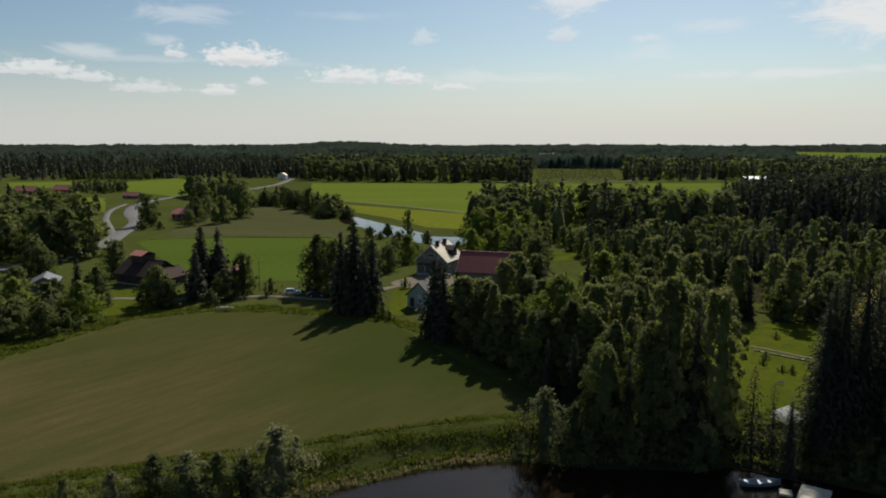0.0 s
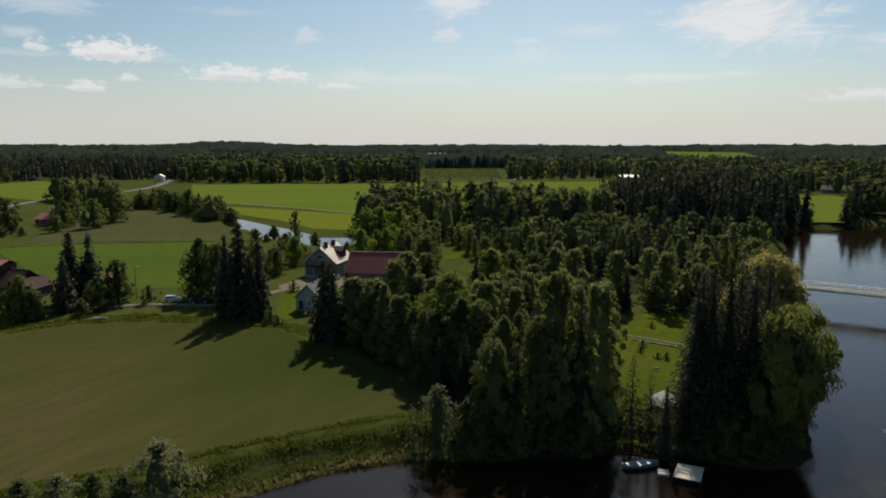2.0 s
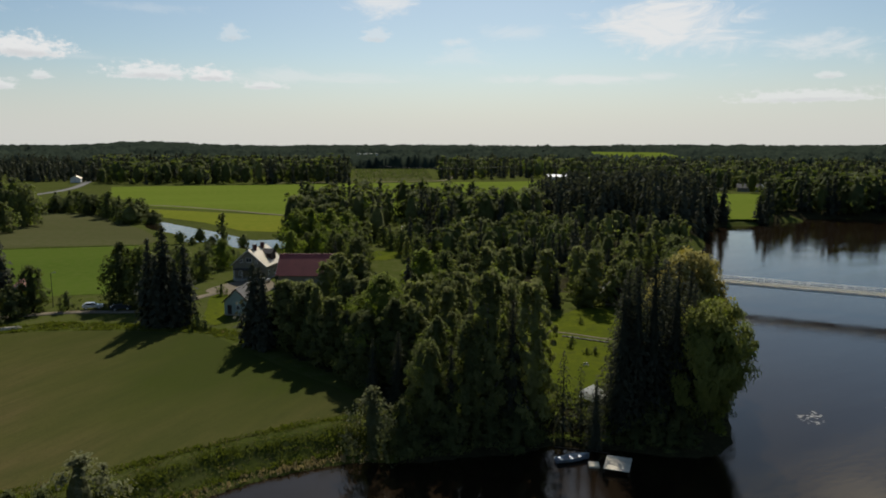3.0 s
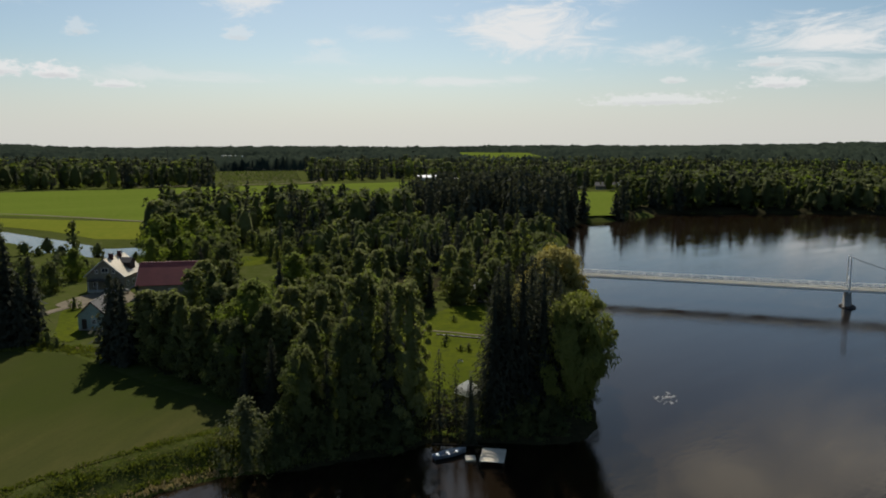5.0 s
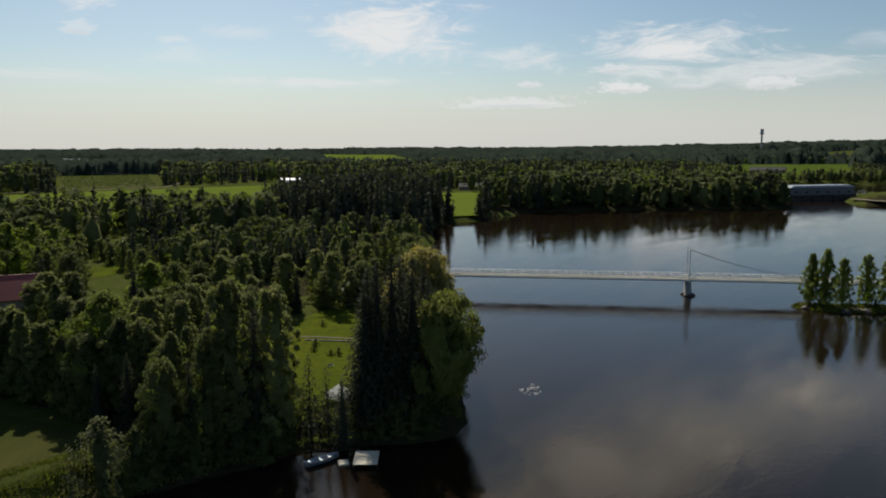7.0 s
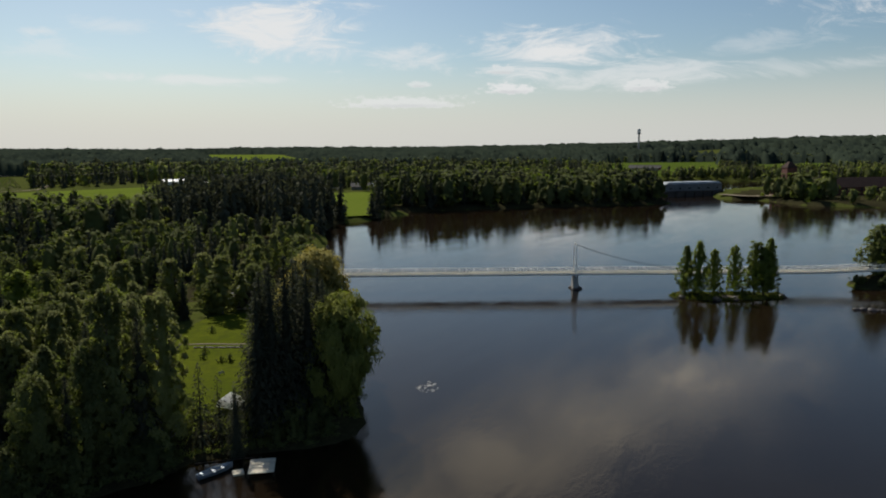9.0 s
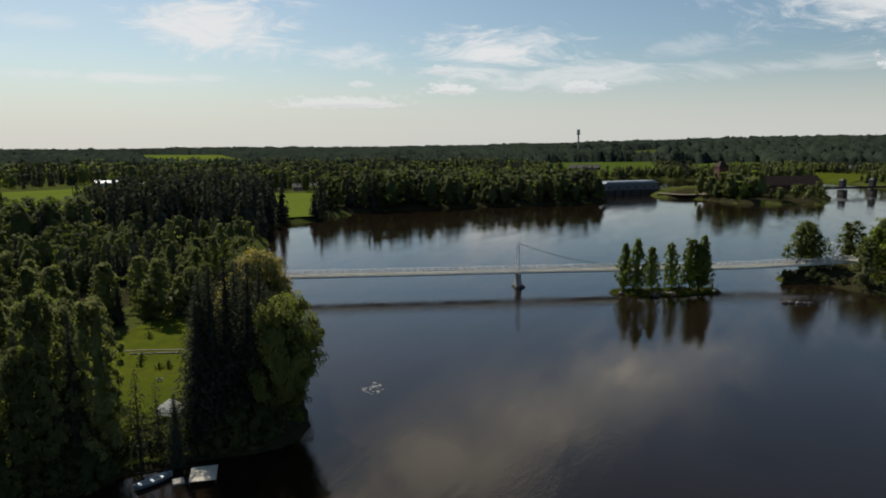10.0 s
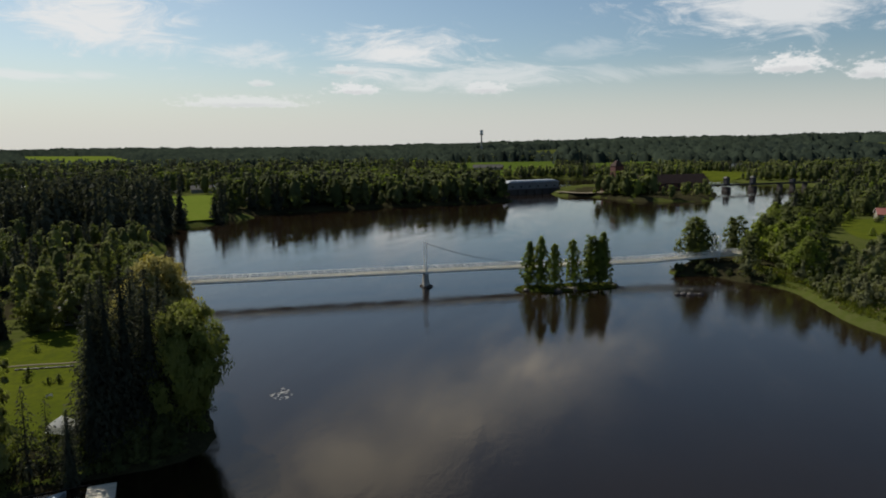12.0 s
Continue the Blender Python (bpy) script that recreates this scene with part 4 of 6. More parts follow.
plant_rows([("linden", -104, 178, 10.5, 1.0), ("spruce", -89.5, 140, 12), ("alder", -86.8, 143, 9.5, 1.2), ("alder", -92, 135, 8, 1.3), ("alder", -119, 168, 10, 1.3), ("maple", -97, 130, 9),
            ("alder", -90, 121, 7, 1.3), ("birch", -132, 211, 18.5, 1.2), ("alder", -144, 215, 16.5, 1.3), ("alder", -164, 226, 13, 1.4), ("alder", -167, 241, 10, 1.4),
            ("alder", -155, 202, 11, 1.4), ("alder", -138, 192, 10, 1.3), ("bush", -84, 131, 3.5), ("bush", -88, 127, 3.5), ("bush", -92, 116, 3.5), ("alder", -112, 150, 8, 1.4), ("alder", -128, 178, 10, 1.4)],
           "trees round the western houses")
plant_rows([("alder", -161.6, 298, 15, 1.3), ("alder", -155, 338, 18, 1.2), ("alder", -133, 314, 13, 1.3), ("alder", -135, 340, 19, 1.2), ("alder", -110, 374, 13.5, 1.3), ("alder", -95, 360, 9, 1.5),
            ("bush", -82, 347, 6), ("alder", -143.8, 428, 11, 1.5), ("alder", -147, 407, 10, 1.5), ("birch", -37.2, 273, 12), ("bush", -46, 276, 6), ("bush", -28, 262, 5), ("bush", -52, 270, 5),
            ("alder", -125, 390, 11, 1.4), ("alder", -148, 318, 12, 1.4), ("alder", -142, 300, 8, 1.4), ("bush", -150, 288, 4), ("bush", -156, 284, 4)],
           "hedgerow trees along the backwater")
plant_rows([("alder", -30, 196, 8, 1.3), ("alder", -37, 205, 8, 1.4), ("bush", -33, 180, 5), ("bush", -38, 186, 5.5), ("bush", -31, 172, 4), ("maple", -27, 212, 9), ("maple", -8, 226, 9.5), ("maple", 0, 232, 9),
            ("bush", -21, 172, 3), ("bush", -26, 222, 5)],
           "garden trees round the farmhouse")

# the grove between the field and the lawn
plant_rows([("spruce", -7.6, 126.8, 15.4, 1.25), ("spruce", -6.6, 128, 14.5, 1.2), ("spruce", -5.4, 123.6, 14, 1.1), ("spruce", -3.2, 127, 13), ("birch", -1.2, 124, 12.9, 1.25), ("birch", 2.2, 121, 13, 1.2), ("spruce", 3.9, 117, 12.8), ("birch", 7, 112, 12, 1.3),
            ("spruce", 9.5, 106, 11), ("alder", 11.5, 103, 11.5, 1.25), ("maple", 15.4, 107, 16.4, 0.95), ("birch", 9.9, 130.6, 12, 1.2), ("birch", 21.3, 106.4, 15.5), ("birch", 25.1, 102.2, 15.2), ("birch", 13, 122, 13, 1.2), ("spruce", 10, 111, 10),
            ("birch", 19, 99.5, 13.7), ("alder", 5.5, 113, 9, 1.2), ("spruce", 12, 104, 9.5)], "trees of the grove")
plant_rows([("alder", 25.5, 85.7, 14, 0.9), ("birch", 28.5, 85.5, 21, 0.8), ("spruce", 31.1, 84.6, 17.5), ("birch", 33.9, 84.5, 21, 0.8), ("alder", 20, 85, 11.5, 0.95), ("spruce", 22.9, 84.6, 11.5), ("birch", 33, 94, 17),
            ("birch", 31.3, 102.5, 12, 1.2), ("birch", 29.2, 116, 15), ("birch", 37.5, 112, 14.5), ("spruce", 36.5, 91, 15), ("birch", 34, 102, 15), ("spruce", 27, 93, 15), ("alder", 22, 92, 13, 0.95),
            ("maple", 37, 124, 13), ("birch", 42, 130, 13), ("spruce", 16.5, 92, 11), ("spruce", 13, 96, 9)], "tall trees on the shore")
plant_rows([("birch", 1.2, 160, 6, 1.2), ("birch", 7, 155.5, 12.5, 1.2), ("birch", 12.2, 156, 12.5, 1.2), ("maple", 26.6, 150.5, 13.7), ("alder", 24, 164, 7, 1.1), ("birch", 41.6, 156.5, 13.5, 1.2),
            ("birch", 45.2, 149, 14, 1.2), ("birch", 55, 151, 13.5, 1.2), ("birch", 65, 147.5, 13.5, 1.2), ("spruce", 56, 181, 13), ("birch", 65.4, 161, 12.5, 1.2), ("birch", 32.5, 128.5, 11.5, 1.2),
            ("alder", 90, 186, 12, 1.3), ("alder", 16, 131, 8, 1.2), ("spruce", 11.5, 132.5, 10), ("birch", 47, 131, 10.5, 1.2), ("alder", -3, 235, 8, 1.4), ("maple", -9, 262, 13.5, 1.1), ("maple", -3, 265, 13.5, 1.1), ("maple", 4, 263, 13, 1.1), ("maple", 10, 266, 12, 1.1),
            ("maple", 2, 246, 9), ("spruce", 18, 140, 10), ("birch", 26, 137, 11, 1.2), ("birch", 5.2, 143, 13, 1.2), ("birch", 8.5, 147, 14, 1.1), ("alder", -2, 148, 7.5, 1.2), ("birch", 35, 142, 12, 1.2), ("spruce", 34, 165, 11)],
           "trees behind the grove")

# the wooded point
plant_rows([("spruce", 45.6, 82.6, 20.5, 1.05), ("spruce", 47.2, 85, 20.5, 1.1), ("spruce", 47.6, 82.6, 22.3, 1.1), ("spruce", 50, 83, 22.8, 1.15), ("spruce", 53.2, 83, 21.5, 1.15), ("spruce", 51.1, 91.7, 19.6, 1.2),
            ("spruce", 53.7, 88, 21, 1.15), ("spruce", 58.4, 89.5, 19.2, 1.15), ("spruce", 66.5, 101, 20, 1.15), ("spruce", 58.8, 90.5, 17.5, 1.0), ("spruce", 56.2, 84, 18.5, 1.1),
            ("green_willow", 56.8, 80.9, 16.8, 0.64), ("green_willow", 58.8, 83.1, 17.6, 0.7), ("willow", 64, 100.5, 20.2, 0.66), ("willow", 67.5, 105, 19.6, 0.58), ("green_willow", 60.2, 92.5, 14, 0.7), ("spruce", 59, 98, 19, 1.1),
            ("spruce", 41.4, 80.6, 9.6, 1.15), ("thin_spruce", 37.9, 83.6, 12), ("thin_spruce", 40.4, 83.8, 9.6), ("alder", 63, 97, 15, 1.2), ("spruce", 69, 113, 17), ("birch", 77, 128, 13, 1.2), ("alder", 84, 143, 13, 1.3),
            ("alder", 91, 156, 13, 1.3), ("spruce", 71, 126, 13), ("alder", 100, 178, 12, 1.4)], "trees on the wooded point")
# bushes of the near bank
plant_rows([("grey_willow", 12.6, 82, 8.6, 0.85), ("bush", 16.1, 81.6, 6.8, 0.75), ("grey_willow", -17.5, 67, 8.8, 0.95), ("bush", -20.2, 65, 6.2, 0.95), ("bush", -22.8, 64, 6.5, 0.9), ("grey_willow", -26.3, 63.5, 5.8, 0.9),
            ("bush", -29.2, 62.3, 5.8, 0.9), ("grey_willow", -32.8, 60.5, 4.3, 0.9), ("bush", -37, 58.5, 4, 0.9), ("bush", -24.6, 61.5, 5.5, 0.9)], "bushes on the river bank")
# the islet and the eastern bank
plant_rows([("poplar", 173.2, 101.5, 13, 0.95), ("poplar", 172.6, 97.5, 14.5, 0.85), ("poplar", 176.5, 95.5, 12, 0.85), ("poplar", 181.6, 92.5, 13, 0.8), ("poplar", 185.2, 89, 14, 1.05), ("poplar", 188.2, 86.8, 15, 0.9),
            ("poplar", 186.6, 87.2, 13, 1.1), ("bush", 171, 100.5, 2.2), ("bush", 190.8, 85.5, 2), ("bush", 179, 95, 1.8), ("bush", 183, 91, 2)], "trees of the islet")
plant_rows([("linden", 229.5, 77, 14, 1.0), ("linden", 237, 77, 12.5, 0.95), ("linden", 250, 71, 13, 1.05), ("alder", 233, 60.5, 10, 1.4), ("grey_willow", 220.5, 57, 7.3, 1.1), ("bush", 218.5, 50.5, 4.3),
            ("maple", 241, 54, 13), ("spruce", 352, 84, 16, 1.3), ("spruce", 358, 87, 15, 1.2), ("spruce", 372, 82, 15, 1.1), ("maple", 250, 50, 14), ("maple", 222, 42.5, 10.5, 1.1), ("linden", 268, 66, 12), ("alder", 284, 68, 10, 1.5),
            ("linden", 412, 90, 12), ("grey_willow", 197.5, 27.5, 6), ("grey_willow", 191, 22.5, 5.5), ("bush", 202, 32, 5), ("maple", 231, 44, 10, 1.1), ("grey_willow", 204, 25, 5.5),
            ("bush", 209, 30, 5), ("grey_willow", 198, 18, 5.5), ("linden", 262, 58, 12), ("alder", 300, 62, 9, 1.4), ("maple", 246, 62, 12), ("linden", 330, 76, 11),
            ("linden", 388, 70, 9), ("alder", 420, 60, 11, 1.4), ("linden", 414, 48, 11), ("spruce", 400, 88, 12)], "trees of the eastern bank")
plant_rows([("spruce", 185, 317, 15, 1.2), ("spruce", 194, 322, 14, 1.3), ("spruce", 217, 327, 14.5, 1.4), ("spruce", 222, 330, 13, 1.3), ("bush", 206, 340, 5, 1.0)], "spruces on the meadow shore")


def fill(outline, count, kinds, low, high, apart, seed, group, wide=1.25, water=2.5):
    """More trees of a grove, spread over an area with a least distance between stems."""
    r = np.random.default_rng(seed)
    poly = np.array(outline, float)
    lo, hi = poly.min(0), poly.max(0)
    stems = []
    for _ in range(count * 40):
        x, y = r.uniform(lo[0], hi[0]), r.uniform(lo[1], hi[1])
        if not inside(poly, x, y) or cleared(np.array([x]), np.array([y]))[0] or shore(np.array([x]), np.array([y]))[0] < water:
            continue
        if any((x - a) ** 2 + (y - b) ** 2 < apart ** 2 for a, b in stems):
            continue
        stems.append((x, y))
        plant(str(r.choice(kinds)), x, y, r.uniform(low, high), wide * r.uniform(0.9, 1.12), group)
        if len(stems) >= count:
            return


fill([(-62, 300), (-46, 282), (-26, 250), (-8, 246), (-10, 234), (-30, 238), (-52, 268), (-68, 296)], 14, ["bush"], 1.8, 3.2, 3.6, 312, "bushes along the backwater", 1.3)
fill([(66, 146), (72, 144), (78, 150), (80, 158), (74, 160), (66, 156)], 4, ["alder", "birch"], 8, 11, 3.5, 314, "trees round the cottage", 1.1)
fill([(4, 240), (16, 245), (18, 256), (4, 256)], 6, ["birch", "alder", "maple"], 7, 10, 4, 321, "trees round the white cottage", 1.2)
fill([(22, 244), (38, 246), (42, 262), (36, 270), (24, 268)], 9, ["birch", "bush", "alder"], 4, 8, 3.4, 320, "trees round the white cottage", 1.2)
fill([(15, 80), (25, 80), (34, 81), (34, 86), (18, 85)], 14, ["bush"], 2.6, 4.6, 1.7, 315, "shore bushes", 1.1, 0.8)
fill([(45, 79), (53, 76.5), (57, 79), (62, 90), (60, 92), (56, 84), (47, 83)], 14, ["bush"], 2.6, 4.6, 1.7, 309, "shore bushes", 1.1, 0.8)
fill([(-108, 98), (-90, 106), (-80, 122), (-78, 134), (-92, 138), (-106, 126)], 22, ["bush", "linden", "maple", "alder"], 4, 9, 3.6, 310, "shrubs by the field corner", 1.3)
fill([(-162, 440), (-140, 428), (-100, 378), (-76, 346), (-84, 336), (-112, 366), (-150, 398), (-178, 425)], 34, ["alder", "bush", "alder", "spruce"], 6, 12, 4.5, 311, "hedgerow trees along the backwater", 1.4)
MIXED = ["birch", "birch", "alder", "linden", "spruce", "spruce", "spruce"]
fill([(-5, 134), (-4, 126), (3, 114), (13, 100), (20, 96), (22, 104), (10, 122), (0, 138)], 9, MIXED, 10, 14, 4.6, 301, "trees along the field", 0.9)
fill([(18, 112), (20, 92), (28, 88), (33, 87), (34, 100), (36, 110), (42, 128), (38, 138), (22, 140), (8, 140), (6, 128)], 24, MIXED, 9, 14.5, 4.8, 302, "trees of the grove", 0.88)
fill([(-4, 142), (40, 140), (60, 146), (68, 150), (60, 168), (36, 176), (14, 172), (10, 156), (-2, 152)], 20, MIXED, 6.5, 13.5, 5.8, 303, "trees behind the grove", 0.95)
fill([(14, 196), (20, 176), (60, 168), (84, 160), (104, 192), (116, 222), (92, 240), (50, 232), (34, 212)], 36, MIXED, 5, 13, 6.5, 304, "trees of the far gardens", 1.0)
fill([(5, 203), (14, 203), (15, 222), (12, 236), (4, 232)], 8, ["alder", "linden", "spruce"], 7, 11, 4.5, 324, "trees behind the barn", 1.0)
fill([(28, 206), (36, 208), (36, 236), (28, 234)], 7, ["alder", "birch", "spruce"], 6, 10, 4.5, 325, "trees behind the barn", 1.0)
fill([(-175, 200), (-128, 150), (-104, 122), (-92, 104), (-116, 92), (-150, 120), (-200, 170)], 34, ["linden", "alder", "linden", "spruce"], 8, 12.5, 6, 305, "trees round the western houses", 1.4)
fill([(-236, 250), (-172, 205), (-142, 190), (-130, 200), (-150, 228), (-166, 250), (-186, 290), (-232, 330)], 26, ["alder", "birch", "alder"], 12, 17, 7, 306, "trees by the curving road", 1.4)
fill([(-56, 250), (-30, 236), (-22, 228), (-34, 200), (-44, 186), (-50, 200), (-52, 230)], 12, ["bush", "alder", "bush"], 3, 5.5, 4, 307, "shrubs between farmhouse and backwater", 1.3)
fill([(190, 20), (201, 31), (210, 38), (224, 46), (236, 42), (260, 44), (292, 36), (270, 10), (228, 0), (196, 8)], 62, ["grey_willow", "bush", "grey_willow"], 3, 6, 3.6, 316, "shrubs on the eastern bank", 1.1)
fill([(290, 68), (330, 84), (380, 92), (412, 92), (410, 66), (380, 64), (330, 56), (300, 54)], 44, ["linden", "alder", "maple", "linden", "alder"], 4.5, 8, 5.5, 318, "trees of the eastern bank", 1.3)
fill([(300, 36), (400, 66), (404, 42), (350, 34)], 9, ["bush", "maple"], 2.5, 5, 6, 319, "garden bushes on the eastern bank", 1.1)
fill([(218, 58), (222, 60), (226, 70), (224, 80), (217, 78)], 9, ["bush"], 1.8, 3.2, 1.8, 317, "bushes below the bridge", 1.2, 0.8)
fill([(230, 50), (236, 58), (262, 70), (300, 76), (340, 84), (356, 74), (300, 60), (262, 48), (240, 44)], 24, ["maple", "linden", "linden", "alder"], 7, 11.5, 5.5, 308, "trees of the eastern bank", 1.2)


# ---- far woods ----
# simple trees for the woods: crowns alone, for a middle and a long distance
WOOD_TREES = {True: ([conifer(s, 20, 3.2 + 0.2 * (s % 4), 0.03, 1.7, 7, 2.5, 1.0)[1] for s in (71, 72, 73, 74)], [conifer(s, 20, 3.4 + 0.2 * (s % 4), 0.03, 3.0, 5, 4.2, 1.0)[1] for s in (71, 72, 73)]),
              False: ([broadleaf(s, 20, 5.4 + 0.5 * (s % 3), 0.08, 14, 9, 2.4, 0, 0.1, (0.2, 0.45, 0.6, 0.3)[s - 81], 1.35)[1] for s in (81, 82, 83, 84)],
                      [broadleaf(s, 20, 5.8 + 0.5 * (s % 3), 0.06, 6, 7, 3.8, 0, 0.1, (0.2, 0.45, 0.3)[s - 81], 1.6)[1] for s in (81, 82, 83)])}


def wood(name, label, outline, density, share, tall, seed):
    """Many simple trees over an area, as one mesh."""
    r = np.random.default_rng(seed)
    poly = np.array(outline, float)
    lo, hi = poly.min(0), poly.max(0)
    area = 0.5 * abs(np.sum(poly[:, 0] * np.roll(poly[:, 1], -1) - poly[:, 1] * np.roll(poly[:, 0], -1)))
    want = int(area * density)
    x, y = r.uniform(lo[0], hi[0], want * 8), r.uniform(lo[1], hi[1], want * 8)
    keep = inside(poly, x, y) & (shore(x, y) > 2) & ~cleared(x, y)
    x, y = x[keep][:want], y[keep][:want]
    z = height(x, y, False)
    pieces, slots = [], []
    stand, leafy = ripple(x, y, 24), ripple(x, y, 37)
    for i, (px, py, pz) in enumerate(zip(x, y, z)):
        conic = bool(r.uniform() < share + (0.35 * stand[i] if 0 < share < 1 else 0))
        book = WOOD_TREES[conic][0 if math.hypot(px, py) < 470 else 1]
        v, f, n = book[int(r.integers(len(book)))]
        h = tall * r.uniform(0.55, 1.15) * (1 + 0.14 * leafy[i])
        a, k, w = r.uniform(0, 2 * np.pi), h / 20, h / 20 * r.uniform(0.85, 1.25)
        c, s = math.cos(a), math.sin(a)
        turn = np.array([(c, s, 0), (-s, c, 0), (0, 0, 1)])
        pieces.append(((v @ turn) * np.array([w, w, k]) + np.array([px, py, pz]), f, n @ turn))
        which = 0 if conic else int(r.choice([1, 2, 3, 4], p=[0.3, 0.02, 0.06, 0.62] if leafy[i] > 0.05 else [0.45, 0.05, 0.14, 0.36]))
        slots.append(np.full(len(f), which))
    v, f, n = join(pieces)
    tagged(new(name, mesh(name, v, f, [M_SPRUCE, M_LEAF, M_MAPLE, M_BIRCHLEAF, M_LINDEN], slots=np.concatenate(slots), normals=n)), label, "wood", kind="stuff")


wood("spruce_wood", "dense dark spruce wood with pointed tops", [(99, 299), (156, 271), (180, 294), (196, 322), (215, 345), (180, 400), (138, 428), (108, 370)], 0.04, 1.0, 21, 101)
wood("mixed_grove", "mixed birches and spruces beyond the farm", [(-14, 287), (25, 272), (77, 270), (97, 300), (104, 366), (60, 380), (31, 372), (-10, 340)], 0.03, 0.32, 17, 102)
wood("mixed_grove", "trees between the gardens by the river", [(60, 190), (90, 175), (112, 205), (140, 250), (152, 268), (98, 296), (70, 262), (40, 262), (30, 240), (45, 200)], 0.022, 0.5, 9.5, 103)
wood("mixed_wood", "mixed wood behind the green field", [(-212, 690), (10, 690), (16, 900), (20, 1090), (-180, 1250), (-428, 1360), (-300, 900)], 0.0058, 0.4, 21, 104)
wood("mixed_wood", "dark wood beyond the western fields", [(-560, 660), (-457, 690), (-406, 716), (-296, 756), (-230, 760), (-330, 1000), (-540, 1350), (-1096, 1290)], 0.005, 1.0, 20, 105)
wood("mixed_wood", "wood along the far end of the field", [(106, 745), (215, 768), (300, 775), (345, 790), (341, 1124), (149, 1101), (140, 900)], 0.005, 0.5, 20, 106)
wood("mixed_wood", "leafy wood along the far river shore", [(226, 338), (256, 350), (274, 346), (323, 329), (383, 302), (423, 282), (440, 300), (495, 352), (520, 420), (404, 480), (330, 494)], 0.026, 0.3, 17, 107)
wood("mixed_wood", "wood on the rise beyond the far shore", [(330, 500), (520, 420), (645, 480), (860, 735), (720, 1000), (500, 1400), (345, 1000), (271, 760), (277, 520)], 0.0042, 0.5, 18, 108)
wood("mixed_wood", "low trees round the far houses", [(180, 420), (215, 400), (270, 510), (285, 690), (262, 690), (225, 560)], 0.004, 0.3, 8, 109)
wood("mixed_wood", "trees on the mill island", [(500, 258), (480, 214), (488, 203), (520, 216), (524, 226), (512, 240)], 0.032, 0.05, 17.5, 110)
wood("mixed_wood", "low bushes on the tip of the mill island", [(486, 192), (503, 172), (545, 180), (575, 192), (545, 206), (500, 205)], 0.014, 0.0, 8.5, 118)
wood("mixed_wood", "trees on the rising eastern bank", [(412, 94), (453, 101), (560, 116), (680, 135), (715, 145), (800, 60), (700, -60), (470, -60), (412, 10)], 0.013, 0.25, 10, 111)
wood("mixed_wood", "trees round the western road", [(-260, 372), (-215, 345), (-170, 262), (-158, 232), (-170, 205), (-260, 230), (-330, 330)], 0.012, 0.35, 14, 112)
wood("mixed_wood", "hedge between the far western fields", [(-300, 560), (-232, 462), (-170, 420), (-150, 400), (-165, 440), (-215, 500), (-270, 620)], 0.006, 0.4, 14, 113)
wood("young_plantation", "light green young plantation before the dark wood", [(-470, 682), (-372, 690), (-452, 868), (-540, 842)], 0.011, 0.0, 9, 120)
wood("mixed_grove", "dark shrubs round the red western houses", [(-346, 506), (-300, 500), (-312, 545), (-352, 556)], 0.03, 0.2, 9, 121)
wood("mixed_wood", "wood behind the eastern river arm", [(640, 480), (700, 475), (736, 410), (810, 280), (752, 210), (900, 190), (1150, 300), (1300, 700), (950, 900), (850, 720)], 0.008, 0.35, 12, 114)


wood("mixed_wood", "scattered trees beyond the dam", [(760, 205), (900, 185), (1130, 290), (1150, 60), (900, -60), (780, 30), (735, 140)], 0.009, 0.3, 15, 115)
wood("mixed_wood", "dark trees before the far green field", [(812, 470), (850, 440), (975, 560), (925, 590)], 0.014, 0.55, 15, 116)
wood("mixed_wood", "low bushes and trees along the far shore", [(636, 496), (742, 420), (774, 446), (668, 528)], 0.011, 0.1, 9, 119)
wood("mixed_wood", "patchy trees on the edge of the far field", [(760, 600), (850, 500), (960, 600), (1060, 660), (1000, 800), (860, 700)], 0.0006, 0.3, 9, 117)


def canopy():
    """The roof of the forests towards the horizon, open where fields lie."""
    az = np.radians(np.arange(-50, 95, 0.22))
    rings = np.geomspace(1120, 4850, 110)
    a, r = np.meshgrid(az, rings)
    rr = np.random.default_rng(5)
    a = a + rr.normal(0, 0.0011, a.shape)
    r = r * (1 + rr.normal(0, 0.0035, r.shape))
    x, y = r * np.sin(a), r * np.cos(a)
    g = height(x.ravel(), y.ravel(), False).reshape(x.shape)
    open_ = ripple(x, y, 160) + 0.6 * ripple(x, y, 61)
    d = np.degrees(a)
    bare = smoothstep(0.36, 0.46, open_) * (1 - smoothstep(3600, 4500, r))
    bare = np.maximum(bare, smoothstep(0.5, 0.6, ripple(x * 0.4, y, 120)) * smoothstep(8, 16, d) * (1 - smoothstep(34, 40, d)) * smoothstep(1300, 1600, r) * (1 - smoothstep(3000, 4200, r)))
    bare = np.maximum(bare, cleared(x, y))
    wooded = 1 - bare
    top = g + wooded * (11 + 4 * ripple(x, y, 88) + 3 * ripple(x, y, 31) + 11 * rr.uniform(0, 1, x.shape) ** 2) - 3 * bare
    top[0] = g[0] - 2
    na, nr = len(az), len(rings)
    i, j = np.meshgrid(np.arange(na - 1), np.arange(nr - 1))
    f = np.stack([j * na + i, (j + 1) * na + i, (j + 1) * na + i + 1, j * na + i + 1], -1).reshape(-1, 4)[:, ::-1]
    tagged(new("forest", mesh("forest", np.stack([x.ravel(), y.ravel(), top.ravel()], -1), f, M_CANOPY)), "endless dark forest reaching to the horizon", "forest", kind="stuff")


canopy()


